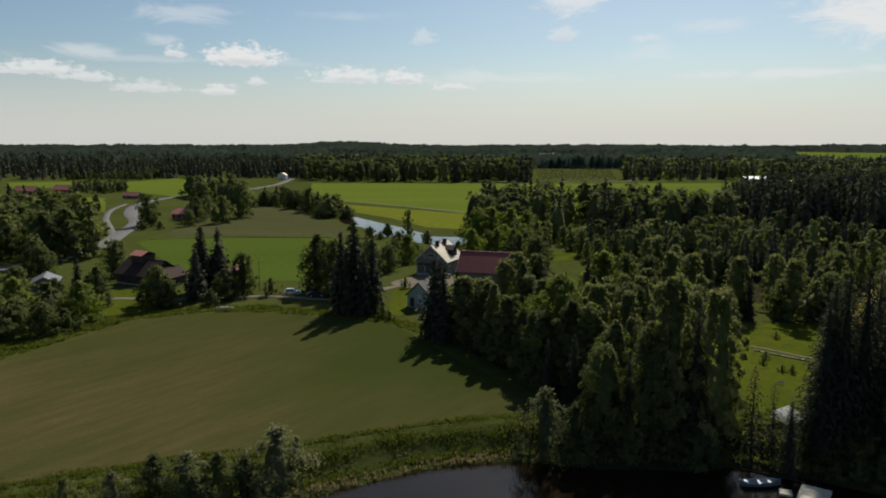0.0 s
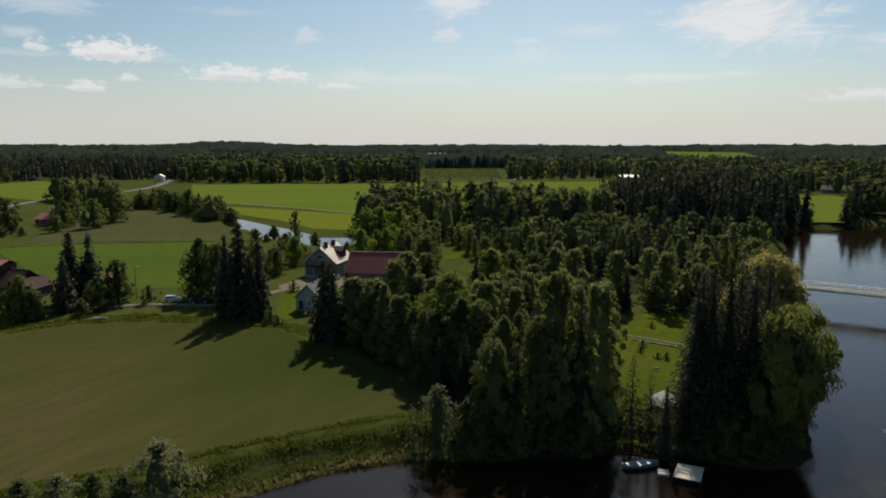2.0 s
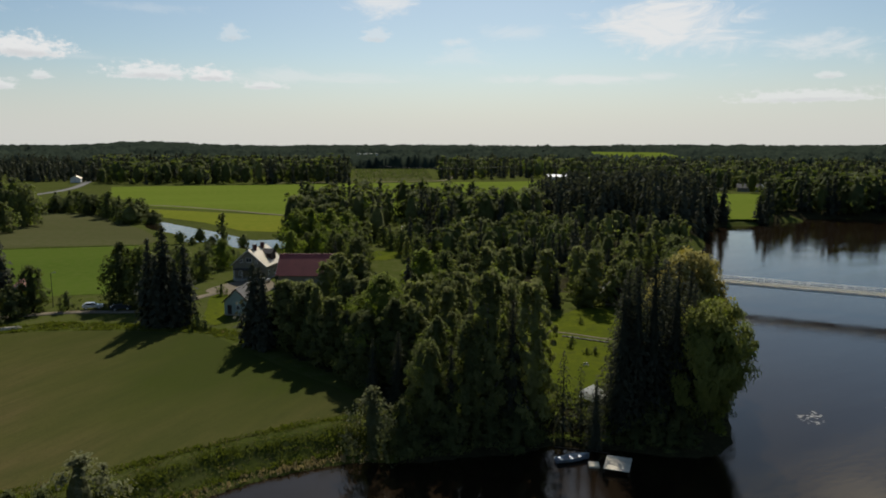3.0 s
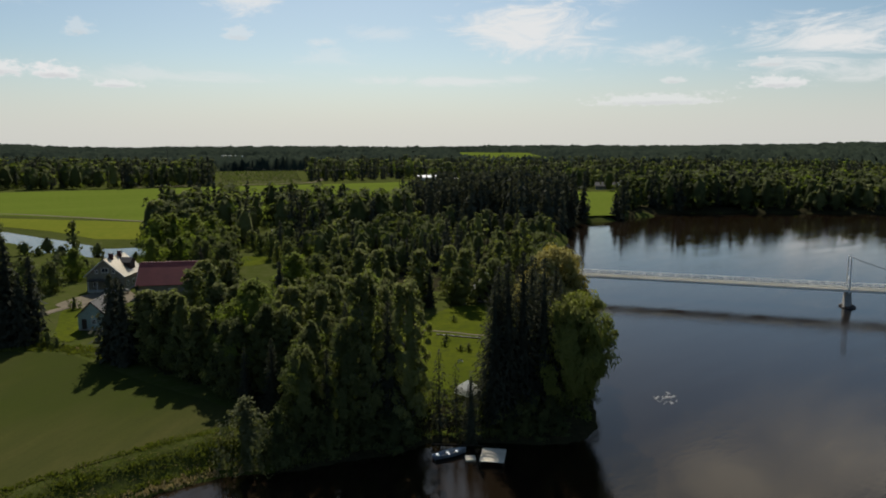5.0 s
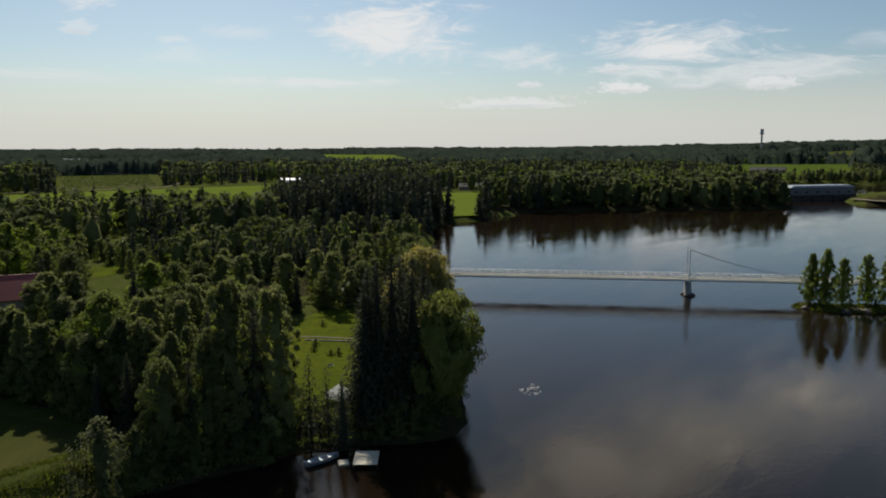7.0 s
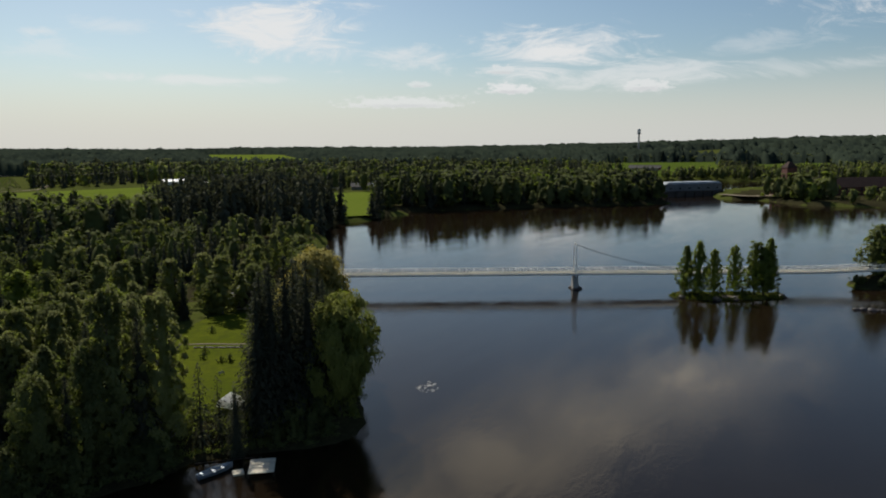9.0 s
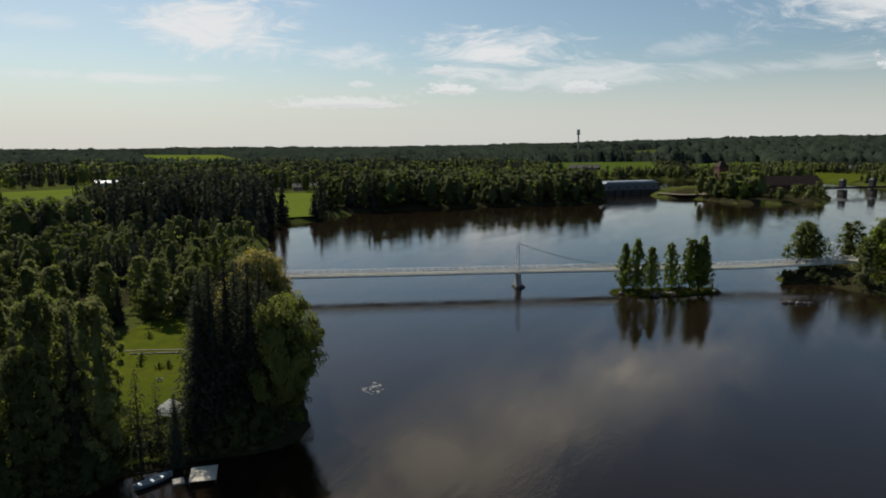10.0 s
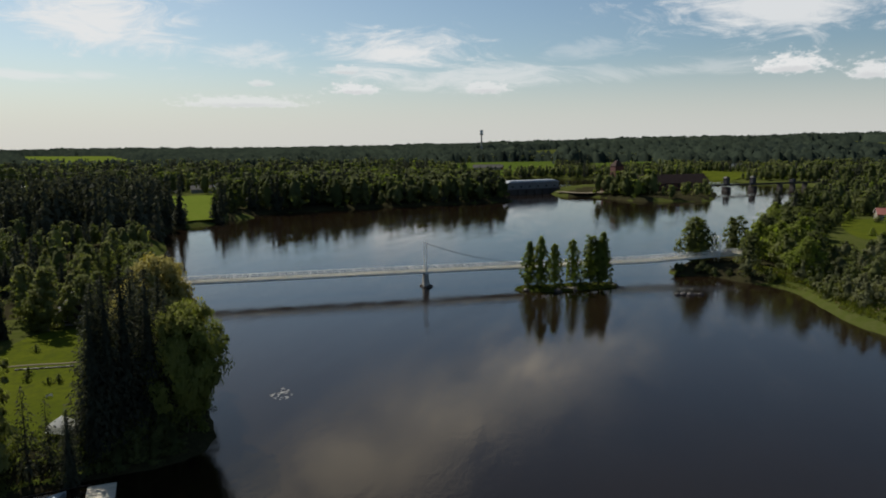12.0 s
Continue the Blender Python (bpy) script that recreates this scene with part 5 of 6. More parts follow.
# ---- houses ----
def window(parent, x, y, z, w, h, turn, deep=0.06, frame_mat=None):
    """A framed window standing proud of a wall: frame with a bar across, and a pane."""
    o = thing("window", "", "", None)
    o.parent = parent
    o.matrix_basis = pose(x, y, z, 0, 0, turn)
    bm = bmesh.new()
    t = min(0.12, w * 0.14)
    for bx, bz, sx, sz in ((0, 0, w, t), (0, h - t, w, t), (-w / 2 + t / 2, t, t, h - 2 * t), (w / 2 - t / 2, t, t, h - 2 * t), (0, t, t * 0.6, h - 2 * t)):
        box(sx, deep * 2, sz, (bx, 0, bz), bm=bm)
    part("window_frame", bm, frame_mat or M_WHITE, o)
    part("pane", box(w - 2 * t, deep, h - 2 * t, (0, 0, t)), M_GLASS, o)
    return o


def house(name, label, x, y, turn, w, d, eave, ridge, wall, roof, windows=(), chimneys=(), over=0.5, base=0.4, door=None, z=3.0, category="house", roof_label="", trim=None):
    """A gabled house whose ridge runs along its own y; its front gable looks along -y."""
    o = thing(name, label, category, pose(x, y, z - 0.15, 0, 0, turn))
    t = 0.3
    part("foundation", box(w + 0.1, d + 0.1, base + 0.15, (0, 0, 0)), M_CONCRETE, o)
    for sy in (-1, 1):
        bm = prism([(-w / 2, base), (w / 2, base), (w / 2, eave), (0, ridge - 0.12), (-w / 2, eave)], t)
        bmesh.ops.translate(bm, vec=(0, sy * (d / 2 - t / 2), 0), verts=bm.verts)
        part("wall", bm, wall, o)
    for sx in (-1, 1):
        part("wall", box(t, d - 2 * t, eave - base, (sx * (w / 2 - t / 2), 0, base + 0.15 - 0.15)), wall, o)
    slope = math.atan2(ridge - eave, w / 2)
    run = math.hypot(ridge - eave, w / 2) + over
    for sx in (-1, 1):
        bm = box(run, d + 2 * over, 0.16, (0, 0, 0))
        cx, cz = sx * (run / 2) * math.cos(slope), ridge - (run / 2) * math.sin(slope)
        bmesh.ops.transform(bm, matrix=pose(cx, 0, cz, 0, sx * math.degrees(slope), 0), verts=bm.verts)
        part("roof", bm, roof, o, roof_label)
    part("ridge_cap", box(0.3, d + 2 * over, 0.08, (0, 0, ridge + 0.1)), roof, o)
    for sy in (-1, 1):
        for sx in (-1, 1):
            bm = box(run, 0.05, 0.22, (0, 0, -0.05))
            cx, cz = sx * (run / 2) * math.cos(slope), ridge - (run / 2) * math.sin(slope)
            bmesh.ops.transform(bm, matrix=pose(cx, sy * (d / 2 + over + 0.03), cz, 0, sx * math.degrees(slope), 0), verts=bm.verts)
            part("bargeboard", bm, M_WHITE if roof not in (M_DARKROOF, M_BROWNROOF) else M_BROWNWALL, o)
    for side, u, wz, ww, wh in windows:
        place = {"f": (u, -d / 2 - 0.02, wz, 0), "b": (u, d / 2 + 0.02, wz, 180), "l": (-w / 2 - 0.02, u, wz, 270), "r": (w / 2 + 0.02, u, wz, 90)}[side]
        window(o, place[0], place[1], place[2], ww, wh, place[3], frame_mat=trim)
    for cx, cy, ch in chimneys:
        c = part("chimney", box(0.9, 0.9, ch, (cx, cy, ridge - 0.9), bevel=0.03), M_BRICK, o)
        part("chimney_cap", box(1.1, 1.1, 0.14, (cx, cy, ridge - 0.9 + ch)), M_DARK, c)
    if door:
        side, u = door
        place = {"f": (u, -d / 2 - 0.02, base, 0), "l": (-w / 2 - 0.02, u, base, 270), "r": (w / 2 + 0.02, u, base, 90)}[side]
        dd = part("door", box(0.95, 0.1, 2.05, (0, 0, 0)), M_BROWNWALL, o)
        dd.matrix_basis = pose(*place[:3], 0, 0, place[3])
        part("door_handle", rod((0.35, -0.06, 1.0), (0.35, -0.14, 1.0), 0.02), M_STEEL, dd)
    return o


farmhouse = house("farmhouse", "cream two-storey wooden farmhouse with pale sheet roof", -15.2, 197.6, -18, 9.6, 11, 4.2, 8.3, M_CREAM, M_PALEROOF,
                  [("f", -2.6, 1.2, 1.1, 1.4), ("f", 2.6, 1.2, 1.1, 1.4), ("f", 0, 4.9, 1.8, 1.3), ("f", -2.2, 4.7, 0.8, 1.0), ("f", 2.2, 4.7, 0.8, 1.0), ("r", -3.5, 1.2, 1.2, 1.4),
                   ("r", 0, 1.2, 1.2, 1.4), ("r", 3.5, 1.2, 1.2, 1.4), ("l", -2, 1.2, 1.2, 1.4), ("l", 2, 1.2, 1.2, 1.4)], [(0.4, -2.5, 2.0), (0.4, 2.5, 2.0)], over=0.6, door=("f", 0.5))
part("porch_roof", box(7.6, 2.4, 0.25, (0, -6.6, 3.0), bevel=0.05), M_DARKROOF, farmhouse, "dark porch roof")
for px in (-3.5, -1.2, 1.2, 3.5):
    part("porch_post", box(0.16, 0.16, 2.66, (px, -7.6, 0.35)), M_WHITE, farmhouse)
part("porch_floor", box(7.4, 2.3, 0.4, (0, -6.6, 0.0)), M_PLANK, farmhouse)
dormer = part("dormer", prism([(-1.5, 5.0), (1.5, 5.0), (1.5, 6.9), (0, 7.9), (-1.5, 6.9)], 3.2), M_BROWNWALL, farmhouse, "dark dormer on the roof")
dormer.matrix_basis = pose(2.6, 1.4, -0.2, 0, 0, 90)
for sx in (-1, 1):
    bm = box(2.1, 3.6, 0.12, (0, 0, 0))
    bmesh.ops.transform(bm, matrix=pose(sx * 0.86, 0, 7.42, 0, sx * 33.5, 0), verts=bm.verts)
    part("dormer_roof", bm, M_DARKROOF, dormer)

barn = house("barn", "long barn with a red sheet roof", 0.2, 184.6, 82, 11, 15, 3.6, 8.0, M_CREAM, M_REDROOF,
             [("f", -2.5, 1.2, 1.0, 0.9), ("f", 2.5, 1.2, 1.0, 0.9), ("l", -5, 1.4, 1.2, 0.9), ("l", 0, 1.4, 1.2, 0.9), ("l", 5, 1.4, 1.2, 0.9)], over=0.7, door=("f", 0), category="barn")
house("outbuilding", "pale blue-green wooden outbuilding with a gable", -13.2, 154, -14, 5.6, 8, 3.2, 5.9, M_PALEBLUE, M_DARKROOF,
      [("f", 0.3, 1.3, 0.9, 1.1), ("l", 0, 1.3, 0.9, 1.0)], over=0.4, door=("f", -1.6))
brown = house("house", "dark brown wooden house with a brown roof and red loft roof", -91, 172, 68, 9.5, 13, 3.1, 6.4, M_BROWNWALL, M_BROWNROOF,
              [("f", 0, 1.1, 1.2, 1.1), ("l", -4, 1.1, 1.3, 1.2), ("l", 0, 1.1, 1.3, 1.2), ("l", 4, 1.1, 1.3, 1.2)], [(0.5, 3.5, 1.8)], over=0.7, door=("l", 2), trim=M_BROWNWALL)
loft = part("loft", box(4.2, 4.4, 2.0, (0, 1.5, 5.6), bevel=0.04), M_BROWNWALL, brown)
for sx in (-1, 1):
    bm = box(2.7, 5.0, 0.14, (0, 0, 0))
    bmesh.ops.transform(bm, matrix=pose(sx * 1.23, 1.5, 8.0, 0, sx * 22, 0), verts=bm.verts)
    part("loft_roof", bm, M_PINKROOF, loft, "bright red loft roof")
house("garage", "brown garage wing with a low gable and white trim", -84, 170, -10, 5.5, 7, 2.6, 4.6, M_BROWNWALL, M_BROWNROOF, [("f", 0, 0.5, 2.6, 1.8)], over=0.5)
house("shed", "small red garden shed with a tile roof", -67, 173, 20, 5, 6, 2.5, 4.8, M_REDWALL, M_PINKROOF, [("f", 0, 1.1, 0.9, 0.9), ("l", 0, 1.1, 0.9, 0.9)], over=0.4, door=("f", 1.5))
house("shed", "white-grey shed with a grey sheet roof", -112, 160, 30, 6, 8, 2.4, 3.9, M_CREAM, M_SLATE, [("f", 0, 1.0, 1.0, 0.9), ("r", 0, 1.0, 1.0, 0.9)], over=0.4)
house("house", "low red-roofed house by the road", -158, 331, 70, 9, 14, 2.8, 5.2, M_REDWALL, M_PINKROOF, [("l", -4, 1, 1.2, 1.1), ("l", 0, 1, 1.2, 1.1), ("l", 4, 1, 1.2, 1.1)], [(0, 2, 1.5)])
house("house", "red house with a tile roof among bushes", -164, 352, 80, 8, 12, 2.8, 5.4, M_REDWALL, M_PINKROOF, [("l", -3, 1, 1.2, 1.1), ("l", 3, 1, 1.2, 1.1)], [(0, 2, 1.5)])
house("cottage", "reddish-brown cottage between the trees and the river", 72, 152, -25, 6, 8, 2.6, 5.4, M_BROWNWALL, M_DARKROOF, [("f", -1.4, 1, 1, 1), ("f", 1.4, 1, 1, 1), ("l", 0, 1, 1, 1)], [(0, 1, 1.6)], door=("f", 0))
house("cottage", "white cottage with a pale roof among garden trees", 31, 264, -10, 4.2, 6, 3.0, 5.0, M_WHITE, M_PALEROOF, [("f", 0, 1.0, 1.2, 1.2)], [(0, 1, 1.5)])
house("cottage", "red cottage at the end of the field", 119, 396, 60, 8, 11, 2.8, 5.4, M_REDWALL, M_DARKROOF, [("l", -3, 1, 1.2, 1.1), ("l", 3, 1, 1.2, 1.1), ("f", 0, 1, 1.2, 1.1)], [(0, 1, 1.5)])
FAR_HOUSES = [(237, 738, 85, 11, 22, 3.4, 5.6, "w", "g"), (258, 716, 80, 8, 10, 2.6, 4.4, "w", "g"), (318, 700, 84, 10, 26, 2.8, 4.6, "c", "g"), (-254, 742, 10, 9, 10, 4.5, 7, "w", "p"),
              (330, 525, 60, 9, 16, 3.2, 6.2, "c", "d"), (352, 534, 75, 8, 10, 3, 5.2, "w", "g"), (387, 644, 70, 9, 16, 2.8, 5, "w", "p"), (402, 48, 20, 8, 10, 3, 5.6, "c", "r"),
              (-359, 482, 80, 9, 20, 3.2, 6.2, "r", "r"), (-342, 500, 75, 9, 16, 3.2, 6.2, "r", "r"), (-260, 455, 80, 6, 12, 2.4, 4.4, "r", "r"),
              (846, 612, 35, 16, 40, 5, 9, "c", "d"), (880, 622, 30, 12, 24, 4, 7.5, "r", "d"), (1036, 318, 60, 10, 16, 4, 8, "w", "p"), (1170, 700, 40, 10, 20, 4, 7, "w", "g"), (960, 410, 50, 9, 15, 3.5, 6.5, "c", "r"),
              (1120, 250, 70, 10, 15, 4, 7, "w", "g"), (900, 215, 70, 9, 13, 3.4, 6.4, "r", "d")]
WALLS = {"w": (M_WHITE, "white"), "c": (M_CREAM, "cream"), "r": (M_REDWALL, "red wooden")}
ROOFS = {"g": (M_GREYROOF, "grey sheet roof"), "p": (M_PALEROOF, "pale roof"), "d": (M_DARKROOF, "dark roof"), "r": (M_PINKROOF, "red tile roof")}
for hx, hy, ht, hw, hd, he, hr, wk, rk in FAR_HOUSES:
    house("house", "far " + WALLS[wk][1] + " house with a " + ROOFS[rk][1] + " beyond the fields", hx, hy, ht, hw, hd, he, hr, WALLS[wk][0], ROOFS[rk][0],
          [("l", -hd / 4, 1, 1.4, 1.2), ("l", hd / 4, 1, 1.4, 1.2), ("f", 0, 1, 1.4, 1.2)], z=float(height(np.array([hx]), np.array([hy]), False)[0]))


# ---- cars on the farm track ----
def car(label, x, y, turn, paint):
    o = thing("car", label, "car", pose(x, y, 3.13, 0, 0, turn), "cars parked by the spruces")
    bm = prism([(-2.15, 0.35), (2.1, 0.35), (2.18, 0.7), (1.9, 0.86), (0.95, 0.95), (-1.95, 0.98), (-2.2, 0.75)], 1.72)
    bmesh.ops.bevel(bm, geom=bm.edges[:], offset=0.06, segments=2, affect="EDGES")
    part("body", bm, paint, o)
    bm = prism([(-1.9, 0.95), (0.95, 0.93), (0.2, 1.42), (-1.45, 1.45)], 1.5)
    bmesh.ops.bevel(bm, geom=bm.edges[:], offset=0.08, segments=2, affect="EDGES")
    part("cabin", bm, paint, o)
    for sy in (-1, 1):
        bm = prism([(-1.65, 1.0), (0.68, 1.0), (0.12, 1.36), (-1.35, 1.38)], 0.03)
        bmesh.ops.translate(bm, vec=(0, sy * 0.755, 0), verts=bm.verts)
        part("side_window", bm, M_GLASS, o)
    bm = box(0.04, 1.3, 0.6, (0, 0, 0))
    bmesh.ops.transform(bm, matrix=pose(0.86, 0, 0.98, 0, -56, 0), verts=bm.verts)
    part("windscreen", bm, M_GLASS, o)
    for wx in (-1.3, 1.3):
        for sy in (-1, 1):
            w = part("wheel", rod((wx, sy * 0.68, 0.32), (wx, sy * 0.88, 0.32), 0.32, sides=16), M_TYRE, o)
            part("rim", rod((wx, sy * 0.87, 0.32), (wx, sy * 0.9, 0.32), 0.2, sides=12), M_STEEL, w)
    for sy in (-1, 1):
        part("headlight", box(0.08, 0.35, 0.14, (2.12, sy * 0.6, 0.66)), M_GLASS, o)


car("silver-white car parked on the gravel drive", -47.2, 160.8, 12, M_SILVER)
car("dark car parked on the gravel by the spruces", -40.6, 158.6, 20, M_DARKCAR)
car("small light car standing in the farmyard", -12.5, 186.5, 60, M_SILVER)

pole = thing("street_lamp", "tall grey lamp post beside the green field", "street lamp", pose(-57, 164.4, 3, 0, 0, 0))
# dark metal puts the post's backlit shade into its colour
part("post", rod((0, 0, -0.2), (0, 0, 7.8), 0.1, 0.06, 8), M_DARK, pole)
part("arm", rod((0, 0, 7.7), (0.9, -0.3, 8.0), 0.04, 0.04), M_STEEL, pole)
part("lamp_head", box(0.55, 0.22, 0.12, (1.0, -0.33, 7.96), bevel=0.03), M_STEEL, pole)
pile = thing("log_pile", "pile of pale sawn logs at the field's edge", "logs", pose(-57.5, 143.8, 3.05, 0, 0, 15))
for lx, lz in ((-0.35, 0.15), (0.0, 0.15), (0.35, 0.15), (-0.17, 0.42), (0.18, 0.42)):
    part("log", rod((lx * 2.4 - 1.2, lx, lz), (lx * 2.4 + 1.4, lx, lz), 0.16, 0.14, 8), M_PLANK, pile)


# ---- the footbridge ----
BX, BY = 100.0, 170.0
BTURN = math.degrees(math.atan2(-108, 143))


def lift(s):
    return 0.75 * float(smoothstep(138, 172, s)) - 0.25 * float(smoothstep(80, 130, s)) * (1 - float(smoothstep(138, 172, s)))


bridge = thing("footbridge", "long white suspension footbridge with lattice railings over the river", "bridge", pose(BX, BY, 0, 0, 0, BTURN))
LONG, HALF, LOW, TOP = 178.0, 1.4, 3.95, 5.75
STEP = 2.0
stations = np.arange(0, LONG + 0.01, STEP)


def beam(name, y, z, sy, sz, mt, label=""):
    v, f = [], []
    for s in stations:
        for dy, dz in ((-sy / 2, 0), (sy / 2, 0), (sy / 2, sz), (-sy / 2, sz)):
            v.append((s, y + dy, z + dz + lift(s)))
    for i in range(len(stations) - 1):
        for k in range(4):
            f.append((i * 4 + k, i * 4 + (k + 1) % 4, (i + 1) * 4 + (k + 1) % 4, (i + 1) * 4 + k))
    part(name, mesh(name, v, np.array(f)[:, ::-1], mt), None, bridge, label)


beam("deck", 0, LOW + 0.3, 2 * HALF, 0.12, M_PLANK, "grey-beige plank deck")
for sy in (-1, 1):
    beam("edge_beam", sy * HALF, LOW, 0.16, 0.4, M_BRIDGE, "white-painted edge beam")
    beam("top_rail", sy * HALF, TOP - 0.12, 0.24, 0.2, M_BRIDGE)
    beam("middle_rail", sy * HALF, (LOW + TOP) / 2 + 0.35, 0.08, 0.06, M_BRIDGE)
    beam("lower_rail", sy * HALF, LOW + 0.55, 0.1, 0.08, M_BRIDGE)
    beam("netting", sy * (HALF - 0.04), LOW + 0.45, 0.01, 0.5, M_NET)
post_mesh = box(0.14, 0.12, TOP - LOW - 0.15, (0, 0, 0))
pm = bpy.data.meshes.new("post")
post_mesh.to_mesh(pm)
post_mesh.free()
pm.materials.append(M_BRIDGE)
slant = rod((-STEP / 2, 0, 0.55), (STEP / 2, 0, TOP - LOW - 0.12), 0.055, sides=5)
sm = bpy.data.meshes.new("brace")
slant.to_mesh(sm)
slant.free()
sm.materials.append(M_BRIDGE)
for i, s in enumerate(stations):
    for sy in (-1, 1):
        p = part("post", pm, None, bridge)
        p.location = (s, sy * HALF, LOW + 0.05 + lift(s))
        if i < len(stations) - 1:
            p = part("brace", sm, None, bridge)
            p.location = (s + STEP / 2, sy * HALF, LOW + lift(s + STEP / 2))
            p.scale = (1 if i % 2 else -1, 1, 1)


def pylon(s, tall, foot):
    p = part("portal", bmesh.new(), M_STEEL, bridge, "white portal mast")
    for sy in (-1, 1):
        part("mast_leg", rod((s, sy * (HALF + 0.25), foot), (s, sy * (HALF + 0.1), tall), 0.2, 0.13, 8), M_BRIDGE, p)
    for z in (TOP + lift(s) + 1.6, tall - 0.3):
        part("crossbar", rod((s, -HALF - 0.2, z), (s, HALF + 0.2, z), 0.08, sides=6), M_WHITE, p)


pylon(72.3, 12.6, LOW - 0.3)
pylon(165.4, 11.2, LOW + 0.3)


def cable(s0, z0, s1, z1, sag, y):
    pts = [(s0 + (s1 - s0) * t, y, z0 + (z1 - z0) * t - sag * 4 * t * (1 - t)) for t in np.linspace(0, 1, 13)]
    v, f = tube(np.array(pts), np.full(13, 0.04), 5)
    part("cable", mesh("cable", v, f, M_DARK, True), None, bridge)


for sy in (-1, 1):
    yy = sy * (HALF + 0.1)
    cable(72.3, 12.5, 100, 5.6, 1.0, yy)


def at_bridge(s, y=0.0, z=0.0):
    v = pose(BX, BY, 0, 0, 0, BTURN) @ Vector((s, y, z))
    return v.x, v.y, v.z


def lump(seed, sx, sy, sz, detail=2):
    bm = bmesh.new()
    bmesh.ops.create_icosphere(bm, subdivisions=detail, radius=1)
    off = Vector((seed * 7.3, seed * 3.1, seed))
    for v in bm.verts:
        k = 1 + 0.35 * noise.noise(v.co * 1.3 + off) + 0.15 * noise.noise(v.co * 3.1 + off)
        v.co = Vector((v.co.x * sx * k, v.co.y * sy * k, v.co.z * sz * k))
    return bm


pier = thing("bridge_pier", "tapered concrete bridge pier on dark wet stones", "pier", pose(*at_bridge(72.3), 0, 0, BTURN))
part("shaft", box(1.9, 3.6, 5.0, (0, 0, -1.0), bevel=0.12, taper=0.62), M_CONCRETE, pier)
part("cap", box(1.3, 3.1, 0.35, (0, 0, 3.7), bevel=0.05), M_CONCRETE, pier)
for k, (sx, sy) in enumerate(((-0.8, -1.4), (0.7, -1.6), (1.0, 0.4), (-0.9, 0.9), (0.2, -2.0), (1.3, -1.0))):
    p = part("stone", lump(k + 1, 0.7, 0.65, 0.6), M_DARKSTONE, pier)
    p.location = (sx, sy, 0.0)
for s, lab in ((106.5, "grey steel bridge trestle standing on the islet"), (165.4, "concrete bridge support on the eastern bank"), (6, "concrete bridge support on the western bank")):
    tr = thing("trestle", lab, "pier", pose(*at_bridge(s), 0, 0, BTURN))
    for sy in (-1, 1):
        part("leg", rod((0, sy * 1.4, -0.6), (0, sy * 1.0, LOW + lift(s) - 0.02), 0.16, 0.13, 8), M_CONCRETE, tr)
    part("crosshead", box(0.4, 2.7, 0.3, (0, 0, LOW - 0.31 + lift(s)), bevel=0.03), M_CONCRETE, tr)


# ---- on the water and the shore ----
rocks = thing("rock_reef", "low dark mossy rocks just above the water", "rocks", pose(191.5, 63.2, 0, 0, 0, -52))
for k, (u, v_, s) in enumerate(((-3.0, 0, 1.0), (-1.4, 0.3, 1.3), (0.3, -0.2, 1.2), (1.7, 0.1, 0.8), (3.1, 0, 1.0))):
    p = part("rock", lump(k + 11, 1.0 * s, 0.7 * s, 0.55 * s), M_DARKSTONE, rocks)
    p.location = (u, v_, 0)
for k, (u, v_, s) in enumerate(((174, 92.8, 1.5), (178.5, 90.3, 1.3), (190.6, 84.3, 1.4), (169.8, 100.2, 1.2))):
    st = thing("boulder", "dark boulder at the islet's edge", "rock", pose(u, v_, 0.05, 0, 0, 40 * k), "boulders of the islet")
    part("stone", lump(k + 21, s, s * 0.7, s * 0.6), M_DARKSTONE, st)
slab = thing("rock_slab", "pale flat rock slab on the islet's shore", "rock", pose(178, 93, 0.35, 4, -3, -40))
part("stone", lump(41, 4.0, 1.8, 0.4, 3), M_GRAVEL, slab)

# the landing stage and what lies at it
dock = thing("landing_stage", "sunlit pale plank landing stage at the shore", "dock", pose(42.2, 74.6, 0, 0, 0, -28))
for k in range(13):
    p = part("plank", box(0.2, 4.0 + 0.06 * (k % 3), 0.05, (-1.44 + 0.24 * k, 0, 0.62), bevel=0.008), M_DOCK, dock)
for k in (-1.5, 0, 1.5):
    part("joist", box(3.1, 0.12, 0.16, (0, k, 0.45)), M_PLANK, dock)
for px in (-1.45, 1.45):
    for py in (-1.8, 1.8):
        part("pile", rod((px, py, -1.8), (px, py, 0.6), 0.09, sides=8), M_BARK, dock)
raft = thing("float", "small pale float beside the boat", "float", pose(39.5, 75.6, 0.12, 0, 0, -15))
for k in range(5):
    part("plank", box(0.24, 1.3, 0.08, (-0.52 + 0.26 * k, 0, 0.1)), M_DOCK, raft)
part("float_body", box(1.3, 1.2, 0.22, (0, 0, -0.12), bevel=0.03), M_PLANK, raft)


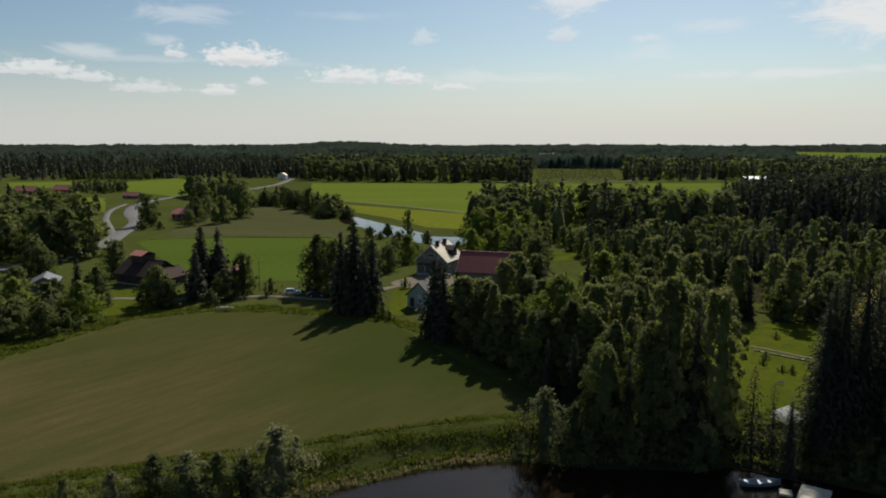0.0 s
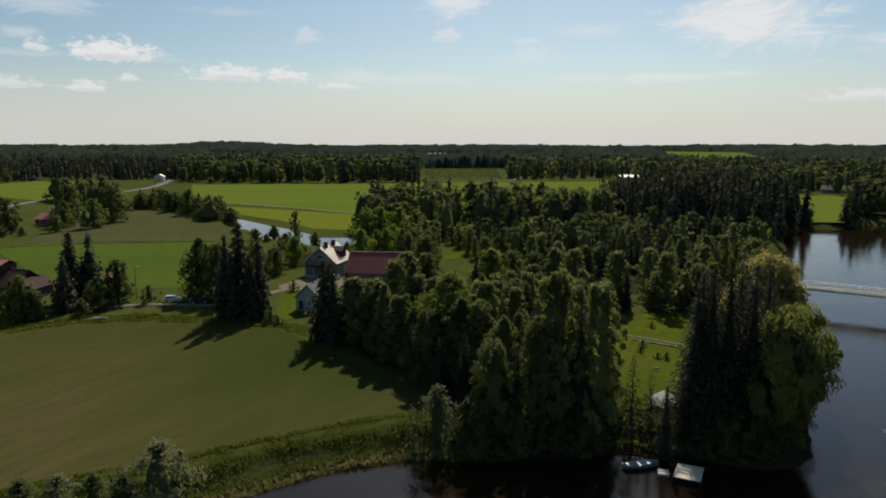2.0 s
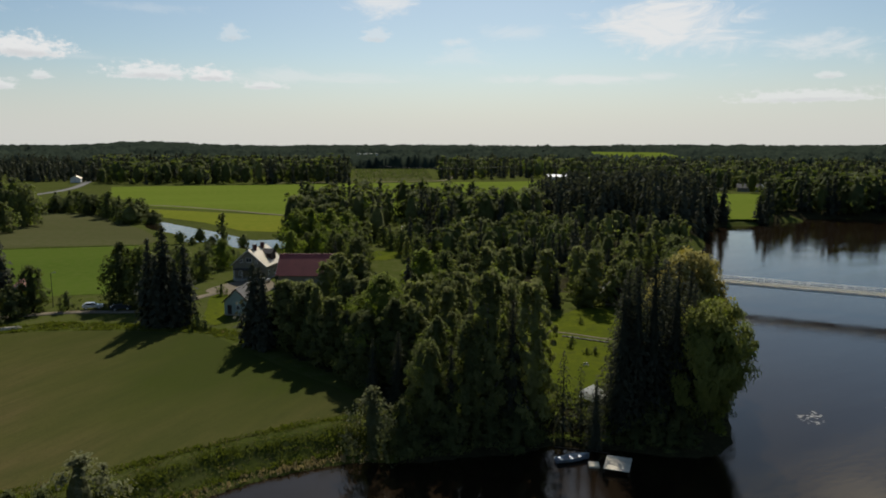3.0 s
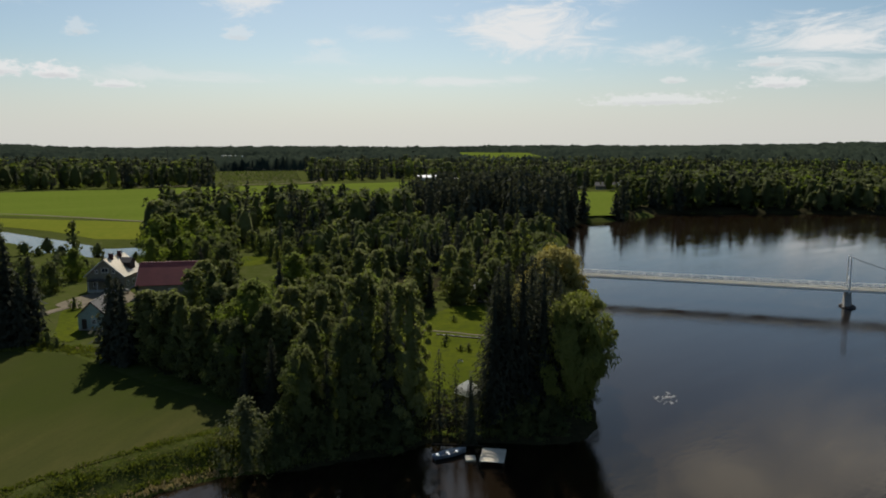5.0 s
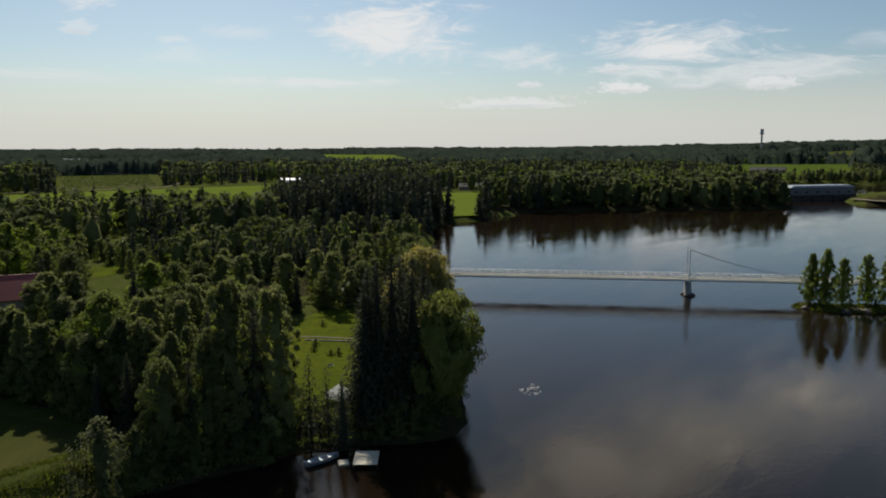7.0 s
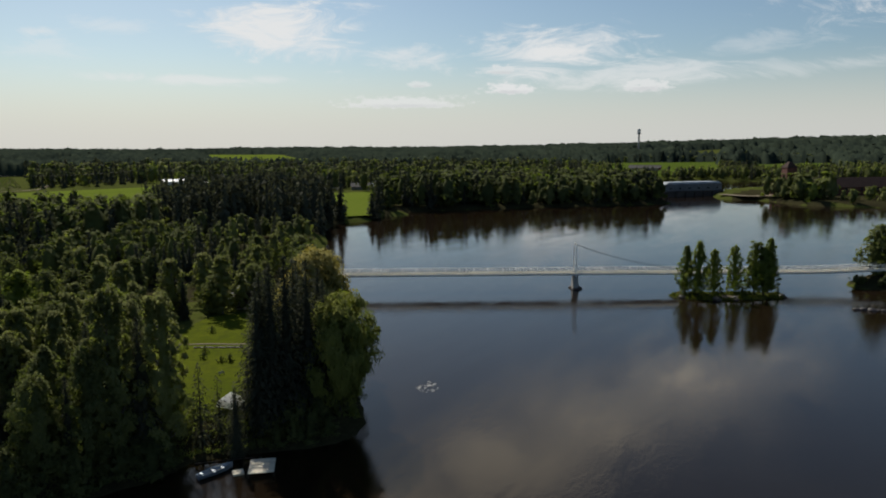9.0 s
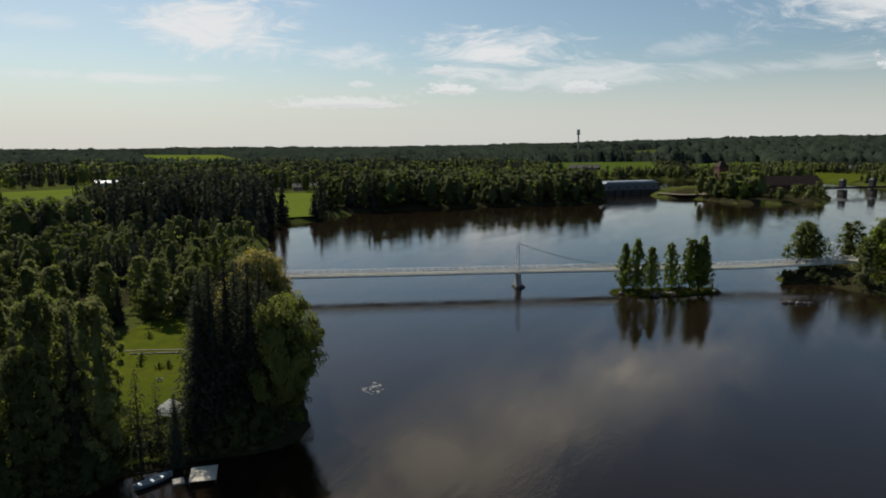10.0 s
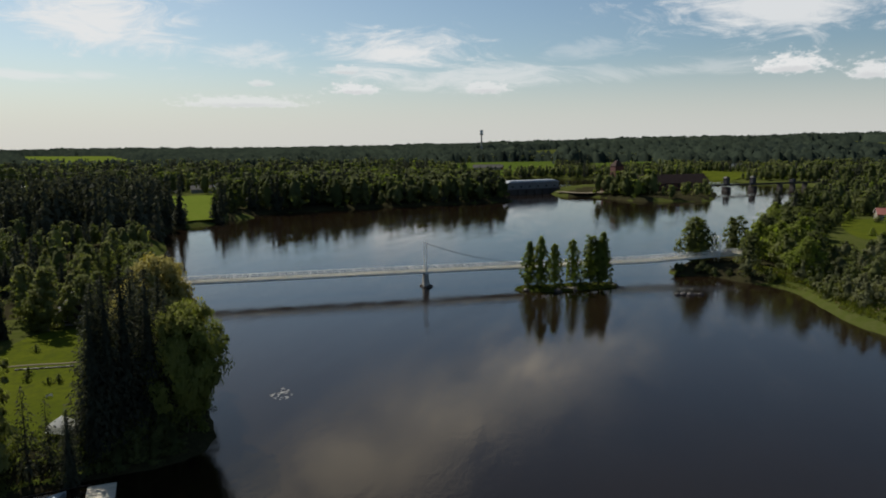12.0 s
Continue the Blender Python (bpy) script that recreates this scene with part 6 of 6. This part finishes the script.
def rowing_boat(x, y, turn):
    o = thing("rowing_boat", "blue-grey rowing boat moored at the shore", "boat", pose(x, y, 0.02, 0, 0, turn))
    n = 13
    rows, inner = [], []
    for i in range(n):
        t = i / (n - 1)
        half = 0.78 * (1 - (max(0, t - 0.42) / 0.58) ** 2.2) * (0.75 + 0.25 * min(1, t / 0.35))
        lx, sheer = -2.3 + 4.6 * t, 0.5 + 0.28 * t ** 2
        rows.append([(lx, -half, sheer), (lx, -half * 0.8, 0.1), (lx, 0, -0.12), (lx, half * 0.8, 0.1), (lx, half, sheer)])
        h2 = max(0.01, half - 0.06)
        inner.append([(lx, -h2, sheer), (lx, -h2 * 0.8, 0.17), (lx, 0, 0.0), (lx, h2 * 0.8, 0.17), (lx, h2, sheer)])

    def shell(rr, flip):
        v = [q for row in rr for q in row]
        f = [(i * 5 + k, i * 5 + k + 1, (i + 1) * 5 + k + 1, (i + 1) * 5 + k) for i in range(n - 1) for k in range(4)]
        return v, np.array(f)[:, ::-1] if flip else np.array(f)
    v, f = shell(rows, True)
    part("hull", mesh("hull", v, f, M_BOAT, True), None, o)
    v, f = shell(inner, False)
    part("lining", mesh("lining", v, f, M_BOATIN, True), None, o)
    part("transom", prism([(-0.58, 0.5), (-0.45, 0.1), (0, -0.1), (0.45, 0.1), (0.58, 0.5)], 0.06), M_BOAT, o).matrix_basis = pose(-2.3, 0, 0, 0, 0, 90)
    for bx, bw in ((-1.7, 1.2), (-0.3, 1.45), (1.0, 1.2)):
        part("thwart", box(0.32, bw, 0.05, (bx, 0, 0.4)), M_BOATIN, o)
    for sy in (-1, 1):
        part("oar", rod((-1.5, sy * 0.35, 0.5), (1.4, sy * 0.5, 0.56), 0.025), M_PLANK, o)


rowing_boat(37.4, 77.5, 8)
boom = thing("log_boom", "thin floating logs along the shore", "logs", pose(0, 0, 0))
for a, b in (((36.2, 81.6, 0.1), (39.6, 80.2, 0.1)), ((39.8, 80.1, 0.1), (42.8, 78.6, 0.1))):
    part("log", rod(a, b, 0.1, 0.08, 8), M_BARK, boom)
tent = thing("garden_tent", "small white canvas garden pavilion on the lawn", "tent", pose(44.1, 89.0, 2.95, 0, 0, 25) @ Matrix.Scale(0.85, 4))
bm = bmesh.new()
ring = [bm.verts.new((sx * 1.5, sy * 1.5, 2.05)) for sx, sy in ((-1, -1), (1, -1), (1, 1), (-1, 1))]
peak = bm.verts.new((0, 0, 3.3))
low = [bm.verts.new((v.co.x * 1.1, v.co.y * 1.1, 1.0)) for v in ring]
for i in range(4):
    bm.faces.new((ring[i], ring[(i + 1) % 4], peak))
    bm.faces.new((low[i], low[(i + 1) % 4], ring[(i + 1) % 4], ring[i]))
bmesh.ops.subdivide_edges(bm, edges=bm.edges[:], cuts=2, use_grid_fill=True)
part("canopy", bm, M_CANVAS, tent)
for sx in (-1, 1):
    for sy in (-1, 1):
        part("leg", rod((sx * 1.45, sy * 1.45, 0), (sx * 1.45, sy * 1.45, 2.0), 0.03), M_WHITE, tent)
bench = thing("garden_bench", "pale garden bench on the lawn", "bench", pose(48.8, 105.4, 3.03, 0, 0, 10) @ Matrix.Scale(0.6, 4))
part("seat", box(1.6, 0.45, 0.06, (0, 0, 0.42)), M_WHITE, bench)
part("backrest", box(1.6, 0.06, 0.4, (0, 0.22, 0.5)), M_WHITE, bench)
for sx in (-0.7, 0.7):
    part("leg", box(0.08, 0.42, 0.42, (sx, 0, 0)), M_WHITE, bench)
for bx, by, bh in ((51.2, 112.1, 1.3), (52.6, 111.6, 1.5), (54, 108, 0.9), (51.0, 119.5, 1.6), (49.5, 116, 1.4), (57.2, 132.9, 1.6)):
    plant("bush", bx, by, bh, 1.0, "low bushes on the lawn", "low dark green garden bush on the lawn")
wall_ = thing("stone_edging", "low stone edging across the lawn", "wall", pose(54.2, 121, 3.0, 0, 0, -38))
for k in range(14):
    p = part("stone", lump(60 + k % 5, 0.4, 0.26, 0.22, 1), M_DARKSTONE, wall_)
    p.location = (-4.4 + 0.66 * k, 0.08 * math.sin(k * 2.1), 0.1)
strip("track_lawn", [(49, 128), (54, 124.5), (58, 121), (63, 119)], 0.9, 3.06, M_GRAVEL, "worn pale path across the lawn", "path")
foam = thing("foam", "patch of pale foam flecks where the current breaks", "foam", pose(76.6, 86, 0.012, 0, 0, -25), kind="stuff")
fr = np.random.default_rng(44)
for k in range(46):
    fa, fd = fr.uniform(0, 6.28), math.sqrt(fr.uniform(0, 1))
    ang = np.linspace(0, 2 * np.pi, 9, endpoint=False)
    w, d = fr.uniform(0.1, 0.42), fr.uniform(0.05, 0.16)
    rim = np.column_stack([w * np.cos(ang) * fr.uniform(0.6, 1.2, 9), d * np.sin(ang) * fr.uniform(0.6, 1.2, 9), np.zeros(9)])
    v = np.concatenate([rim, [[0, 0, 0.03]]]) + (2.0 * fd * math.cos(fa), 3.2 * fd * math.sin(fa), 0)
    part("fleck", mesh("fleck", v, np.array([(q, (q + 1) % 9, 9) for q in range(9)]), M_FOAM, True), None, foam)


# ---- by the far river arm ----
power = thing("power_station", "long grey hydro power hall at the water", "power station", pose(505, 317, 0, 0, 0, -20))
part("substructure", box(54, 14, 6.2, (0, 0, -2), bevel=0.2), M_DARKSTONE, power)
part("hall", box(52, 12, 5.2, (0, 0, 4.2), bevel=0.15), M_SLATE, power, "blue-grey panelled hall")
part("roof", box(53, 13, 1.6, (0, 0, 9.4), bevel=0.2, taper=0.86), M_GREYROOF, power, "pale blue-grey low-pitched roof")
for k in range(6):
    part("window", box(2.0, 0.12, 1.2, (-21.5 + 8.6 * k, -6.05, 5.6)), M_GLASS, power)
for k in range(7):
    part("buttress", box(1.0, 1.6, 5.4, (-25 + 8.3 * k, -7.4, -1.6), bevel=0.08), M_DARKSTONE, power)
part("gantry", rod((-26.5, -4, 4), (-26.5, -4, 9.5), 0.5, sides=10), M_WHITE, power, "white round tank at the end of the hall")
mill = thing("brick_mill", "dark red brick mill with a tower and long roof", "mill", pose(551, 228, 3, 0, 0, math.degrees(math.atan2(-47, 72))))
part("wall", box(88, 16, 6.2, (0, 0, -0.3)), M_BRICK, mill)
part("roof", prism([(-8.8, 5.8), (8.8, 5.8), (0, 12.6)], 90), M_BROWNROOF, mill, "long dark brown roof").matrix_basis = pose(0, 0, 0, 0, 0, 90)
part("gable", prism([(-7.9, 5.7), (7.9, 5.7), (0, 12.3)], 0.4), M_BRICK, mill).matrix_basis = pose(-45.1, 0, 0, 0, 0, 90)
tw = part("tower", box(7.5, 7.5, 20, (-36, -2, 0)), M_BRICK, mill, "square brick tower")
part("tower_roof", box(8.2, 8.2, 4.2, (-36, -2, 20), taper=0.25), M_BROWNROOF, tw)
for k in range(13):
    part("window", box(1.4, 0.12, 2.2, (-38 + 6 * k, -8.05, 3.2)), M_GLASS, mill)
for k in range(3):
    part("window", box(0.12, 1.4, 2.0, (-44.06, -4.5 + 4.5 * k, 3.4)), M_GLASS, mill)
dam = thing("dam", "low concrete dam bridge with dark gate houses", "dam", pose(600, 205, 0, 0, 0, math.degrees(math.atan2(-62, 105))))
# the deck lies in shade, put into its colour with this dark stone
part("deck", box(124, 4, 0.7, (61, 0, 4.4), bevel=0.08), M_DARKSTONE, dam)
part("railing", box(124, 0.12, 0.9, (61, -2.4, 5.1)), M_DARK, dam)
for s in (20.7, 48.3):
    pr = part("gate_pier", box(3.0, 8, 5.2, (s, 0, -1.6), bevel=0.15), M_DARKSTONE, dam)
    part("gate_house", box(3.4, 4.2, 5.6, (s, 0, 5.1), bevel=0.1), M_DARK, pr, "dark gate house")
    part("gate_roof", box(4.2, 5, 1.4, (s, 0, 10.7), taper=0.4), M_DARKROOF, pr)
for s in (78, 92.0, 106):
    part("gate_pier", box(1.8, 5, 5.9, (s, 0, -1.6), bevel=0.1), M_DARKSTONE, dam)
part("gate_house", box(3.6, 4, 3.2, (92, 0, 5.1)), M_DARK, dam)
strip("road_causeway", [(705, 143), (712, 92), (760, 40), (860, -20)], 7, 3.15, M_ROAD, "pale road leading on from the dam", "road")
strip("road_mill", [(498, 285), (494, 262), (506, 255), (530, 258), (560, 262)], 9, 3.1, M_GRAVEL, "pale gravel yard by the mill", "yard")
tower = thing("radio_tower", "slim concrete telecom tower on the wooded hill", "tower", pose(1290, 954, float(height(np.array([1290.0]), np.array([954.0]), False)[0])))
tz = 74.0 - tower.location.z
part("shaft", rod((0, 0, -2), (0, 0, tz - 10), 2.0, 1.6, 12), M_CONCRETE, tower)
part("platform", rod((0, 0, tz - 11), (0, 0, tz - 9), 4.0, 4.4, 12), M_CONCRETE, tower)
part("aerial_ring", rod((0, 0, tz - 9), (0, 0, tz), 3.4, 3.4, 12), M_STEEL, tower)
mast = thing("radio_mast", "thin dark lattice mast above the far wood", "mast", pose(-48, 1150, 4))
for k in range(3):
    a = k * 2.094
    part("leg", rod((1.6 * math.cos(a), 1.6 * math.sin(a), 0), (0.25 * math.cos(a), 0.25 * math.sin(a), 34), 0.3, 0.2), M_DARK, mast)
for k in range(8):
    part("ring", rod((-1.4 + 0.16 * k, 0, 3 + 4 * k), (1.4 - 0.16 * k, 0, 3 + 4 * k), 0.15), M_DARK, mast)


# a white hall in the distance, and the power line that crosses behind the fields
hall = thing("industrial_hall", "far long white industrial hall above the woods", "hall", pose(70, 1900, 5, 0, 0, 8))
part("wall", box(52, 24, 12, (0, 0, 0)), M_WHITE, hall)
part("roof", box(53, 25, 1.2, (0, 0, 12)), M_WHITE, hall)
line = thing("power_line", "dark power line crossing behind the spruce wood", "power line", pose(0, 0, 0))
PYLONS = ((40, 610, 22), (165, 585, 23), (300, 560, 24), (430, 520, 26))
for k, (px, py, pz) in enumerate(PYLONS):
    p = part("pylon", rod((px, py, 2.5), (px, py, pz + 1), 0.22, 0.14, 6), M_BARK, line)
    part("crossarm", box(0.25, 5.5, 0.25, (px, py, pz - 0.2), turn=10), M_BARK, p)
    if k:
        ax, ay, az_ = PYLONS[k - 1]
        for off in (-2.4, 0, 2.4):
            pts = np.array([(ax + (px - ax) * t, ay + (py - ay) * t + off, az_ + (pz - az_) * t - 10 * t * (1 - t)) for t in np.linspace(0, 1, 11)])
            v, f = tube(pts, np.full(11, 0.05), 4)
            part("cable", mesh("cable", v, f, M_TYRE, True), None, line)


# ---- grasses ----
def grass(name, label, outline, count, tall, blade, mats, seed, shares, low=0.0, high=99.0):
    """Tufts of blades over an area, between two distances from the water."""
    r = np.random.default_rng(seed)
    poly = np.array(outline, float)
    lo, hi = poly.min(0), poly.max(0)
    x, y = r.uniform(lo[0], hi[0], count * 8), r.uniform(lo[1], hi[1], count * 8)
    d = shore(x, y)
    keep = inside(poly, x, y) & (d > low) & (d < high)
    x, y = x[keep][:count], y[keep][:count]
    k = 4
    z = height(x, y)
    n = len(x)
    ridge = 0.5 + 0.5 * np.sin(shore(x, y) * 2 * np.pi / 3.3 + 0.8 * ripple(x, y, 6))
    size = tall * r.uniform(0.5, 1.4, n) * (0.55 + 0.4 * ripple(x, y, 2.3) + 0.6 * ridge)
    c = np.repeat(np.column_stack([x, y, z]), k, 0) + r.normal(0, tall * 0.35, (n * k, 3)) * np.array([1, 1, 0])
    along = unit(r.normal(0, 0.45, (n * k, 3)) + np.array([0, 0, 1.0]))
    s = np.repeat(size, k)
    v, f = cards(c + along * s[:, None] * 0.4, along, s, s * blade, 0.1, r)
    which = r.choice(len(mats), n, p=shares)
    which = np.repeat(np.where((which == 1) & (ridge > 0.45), 0, which), k * 2)
    tagged(new(name, mesh(name, v, f, mats, slots=which)), label, "grass", kind="stuff")


BANK = [(-60, 40), (-30, 56), (-14, 66), (0, 75), (12, 79), (16, 84), (12, 92), (8, 90.5), (-6, 83), (-20, 75.5), (-38, 67.5), (-60, 58)]
grass("bank_grass", "rough uneven grass on the river bank", BANK, 13000, 0.42, 0.24, [M_GRASS, M_STRAW, M_LEAF], 201, [0.82, 0.14, 0.04], 1.2)
grass("bank_straw", "pale straw-coloured reeds at the water's edge", BANK, 3600, 0.42, 0.3, [M_STRAW, M_GRASS], 202, [0.9, 0.1], -0.2, 1.4)
EAST = [(160, -10), (178, 14), (190, 26), (209, 38), (219, 50), (226, 58), (236, 50), (226, 30), (205, 8), (180, -20)]
grass("reed_bed", "yellow-green reeds along the eastern shore", EAST, 5500, 0.9, 0.3, [M_GRASS, M_STRAW], 203, [0.88, 0.12], 0.0, 14)
EDGE = [(-110, 80), (-85, 84), (-80, 102), (-76, 119), (-73, 131), (-61, 140), (-50, 142.5), (-35, 140.5), (-18, 135.5), (-8, 126), (-6, 133), (-20, 141), (-36, 146), (-50, 149), (-64, 146), (-78, 136), (-86, 120), (-90, 104), (-100, 90)]
grass("field_margin", "tall green grass along the field margin", EDGE, 8000, 0.5, 0.4, [M_GRASS, M_LEAF, M_STRAW], 204, [0.92, 0.07, 0.01])
grass("islet_grass", "tall grass on the islet", ISLET, 900, 0.6, 0.4, [M_GRASS, M_STRAW], 205, [0.85, 0.15], 0.2)
SHOREPATH = [(16, 80), (24, 81), (37, 83), (45, 80), (60, 81), (66, 95), (60, 100), (48, 92), (36, 96), (20, 92)]
grass("undergrowth", "dark undergrowth below the shore trees", SHOREPATH, 3500, 0.7, 0.5, [M_LEAF, M_GRASS], 206, [0.7, 0.3], 0.2)

# rows of low shrubs on the far plot
r_ = np.random.default_rng(401)
rows_ = []
for row in range(14):
    yy = 775 + row * 22
    for k in range(26):
        if r_.uniform() < 0.8:
            c = np.array([24 + k * (3.2 + row * 0.08) + r_.normal(0, 0.5), yy + r_.normal(0, 1), 4.2])
            nrm = unit(r_.normal(size=(10, 3)))
            rows_.append(cards(c + nrm * np.array([1.5, 1.5, 1.0]), unit(np.cross(nrm, r_.normal(size=(10, 3)))), 1.5, 1.2, 0.1, r_))
v_, f_ = join(rows_)
tagged(new("shrub_rows", mesh("shrub_rows", v_, f_, M_LEAF)), "rows of low green shrubs on the far plot", "shrubs", kind="stuff")
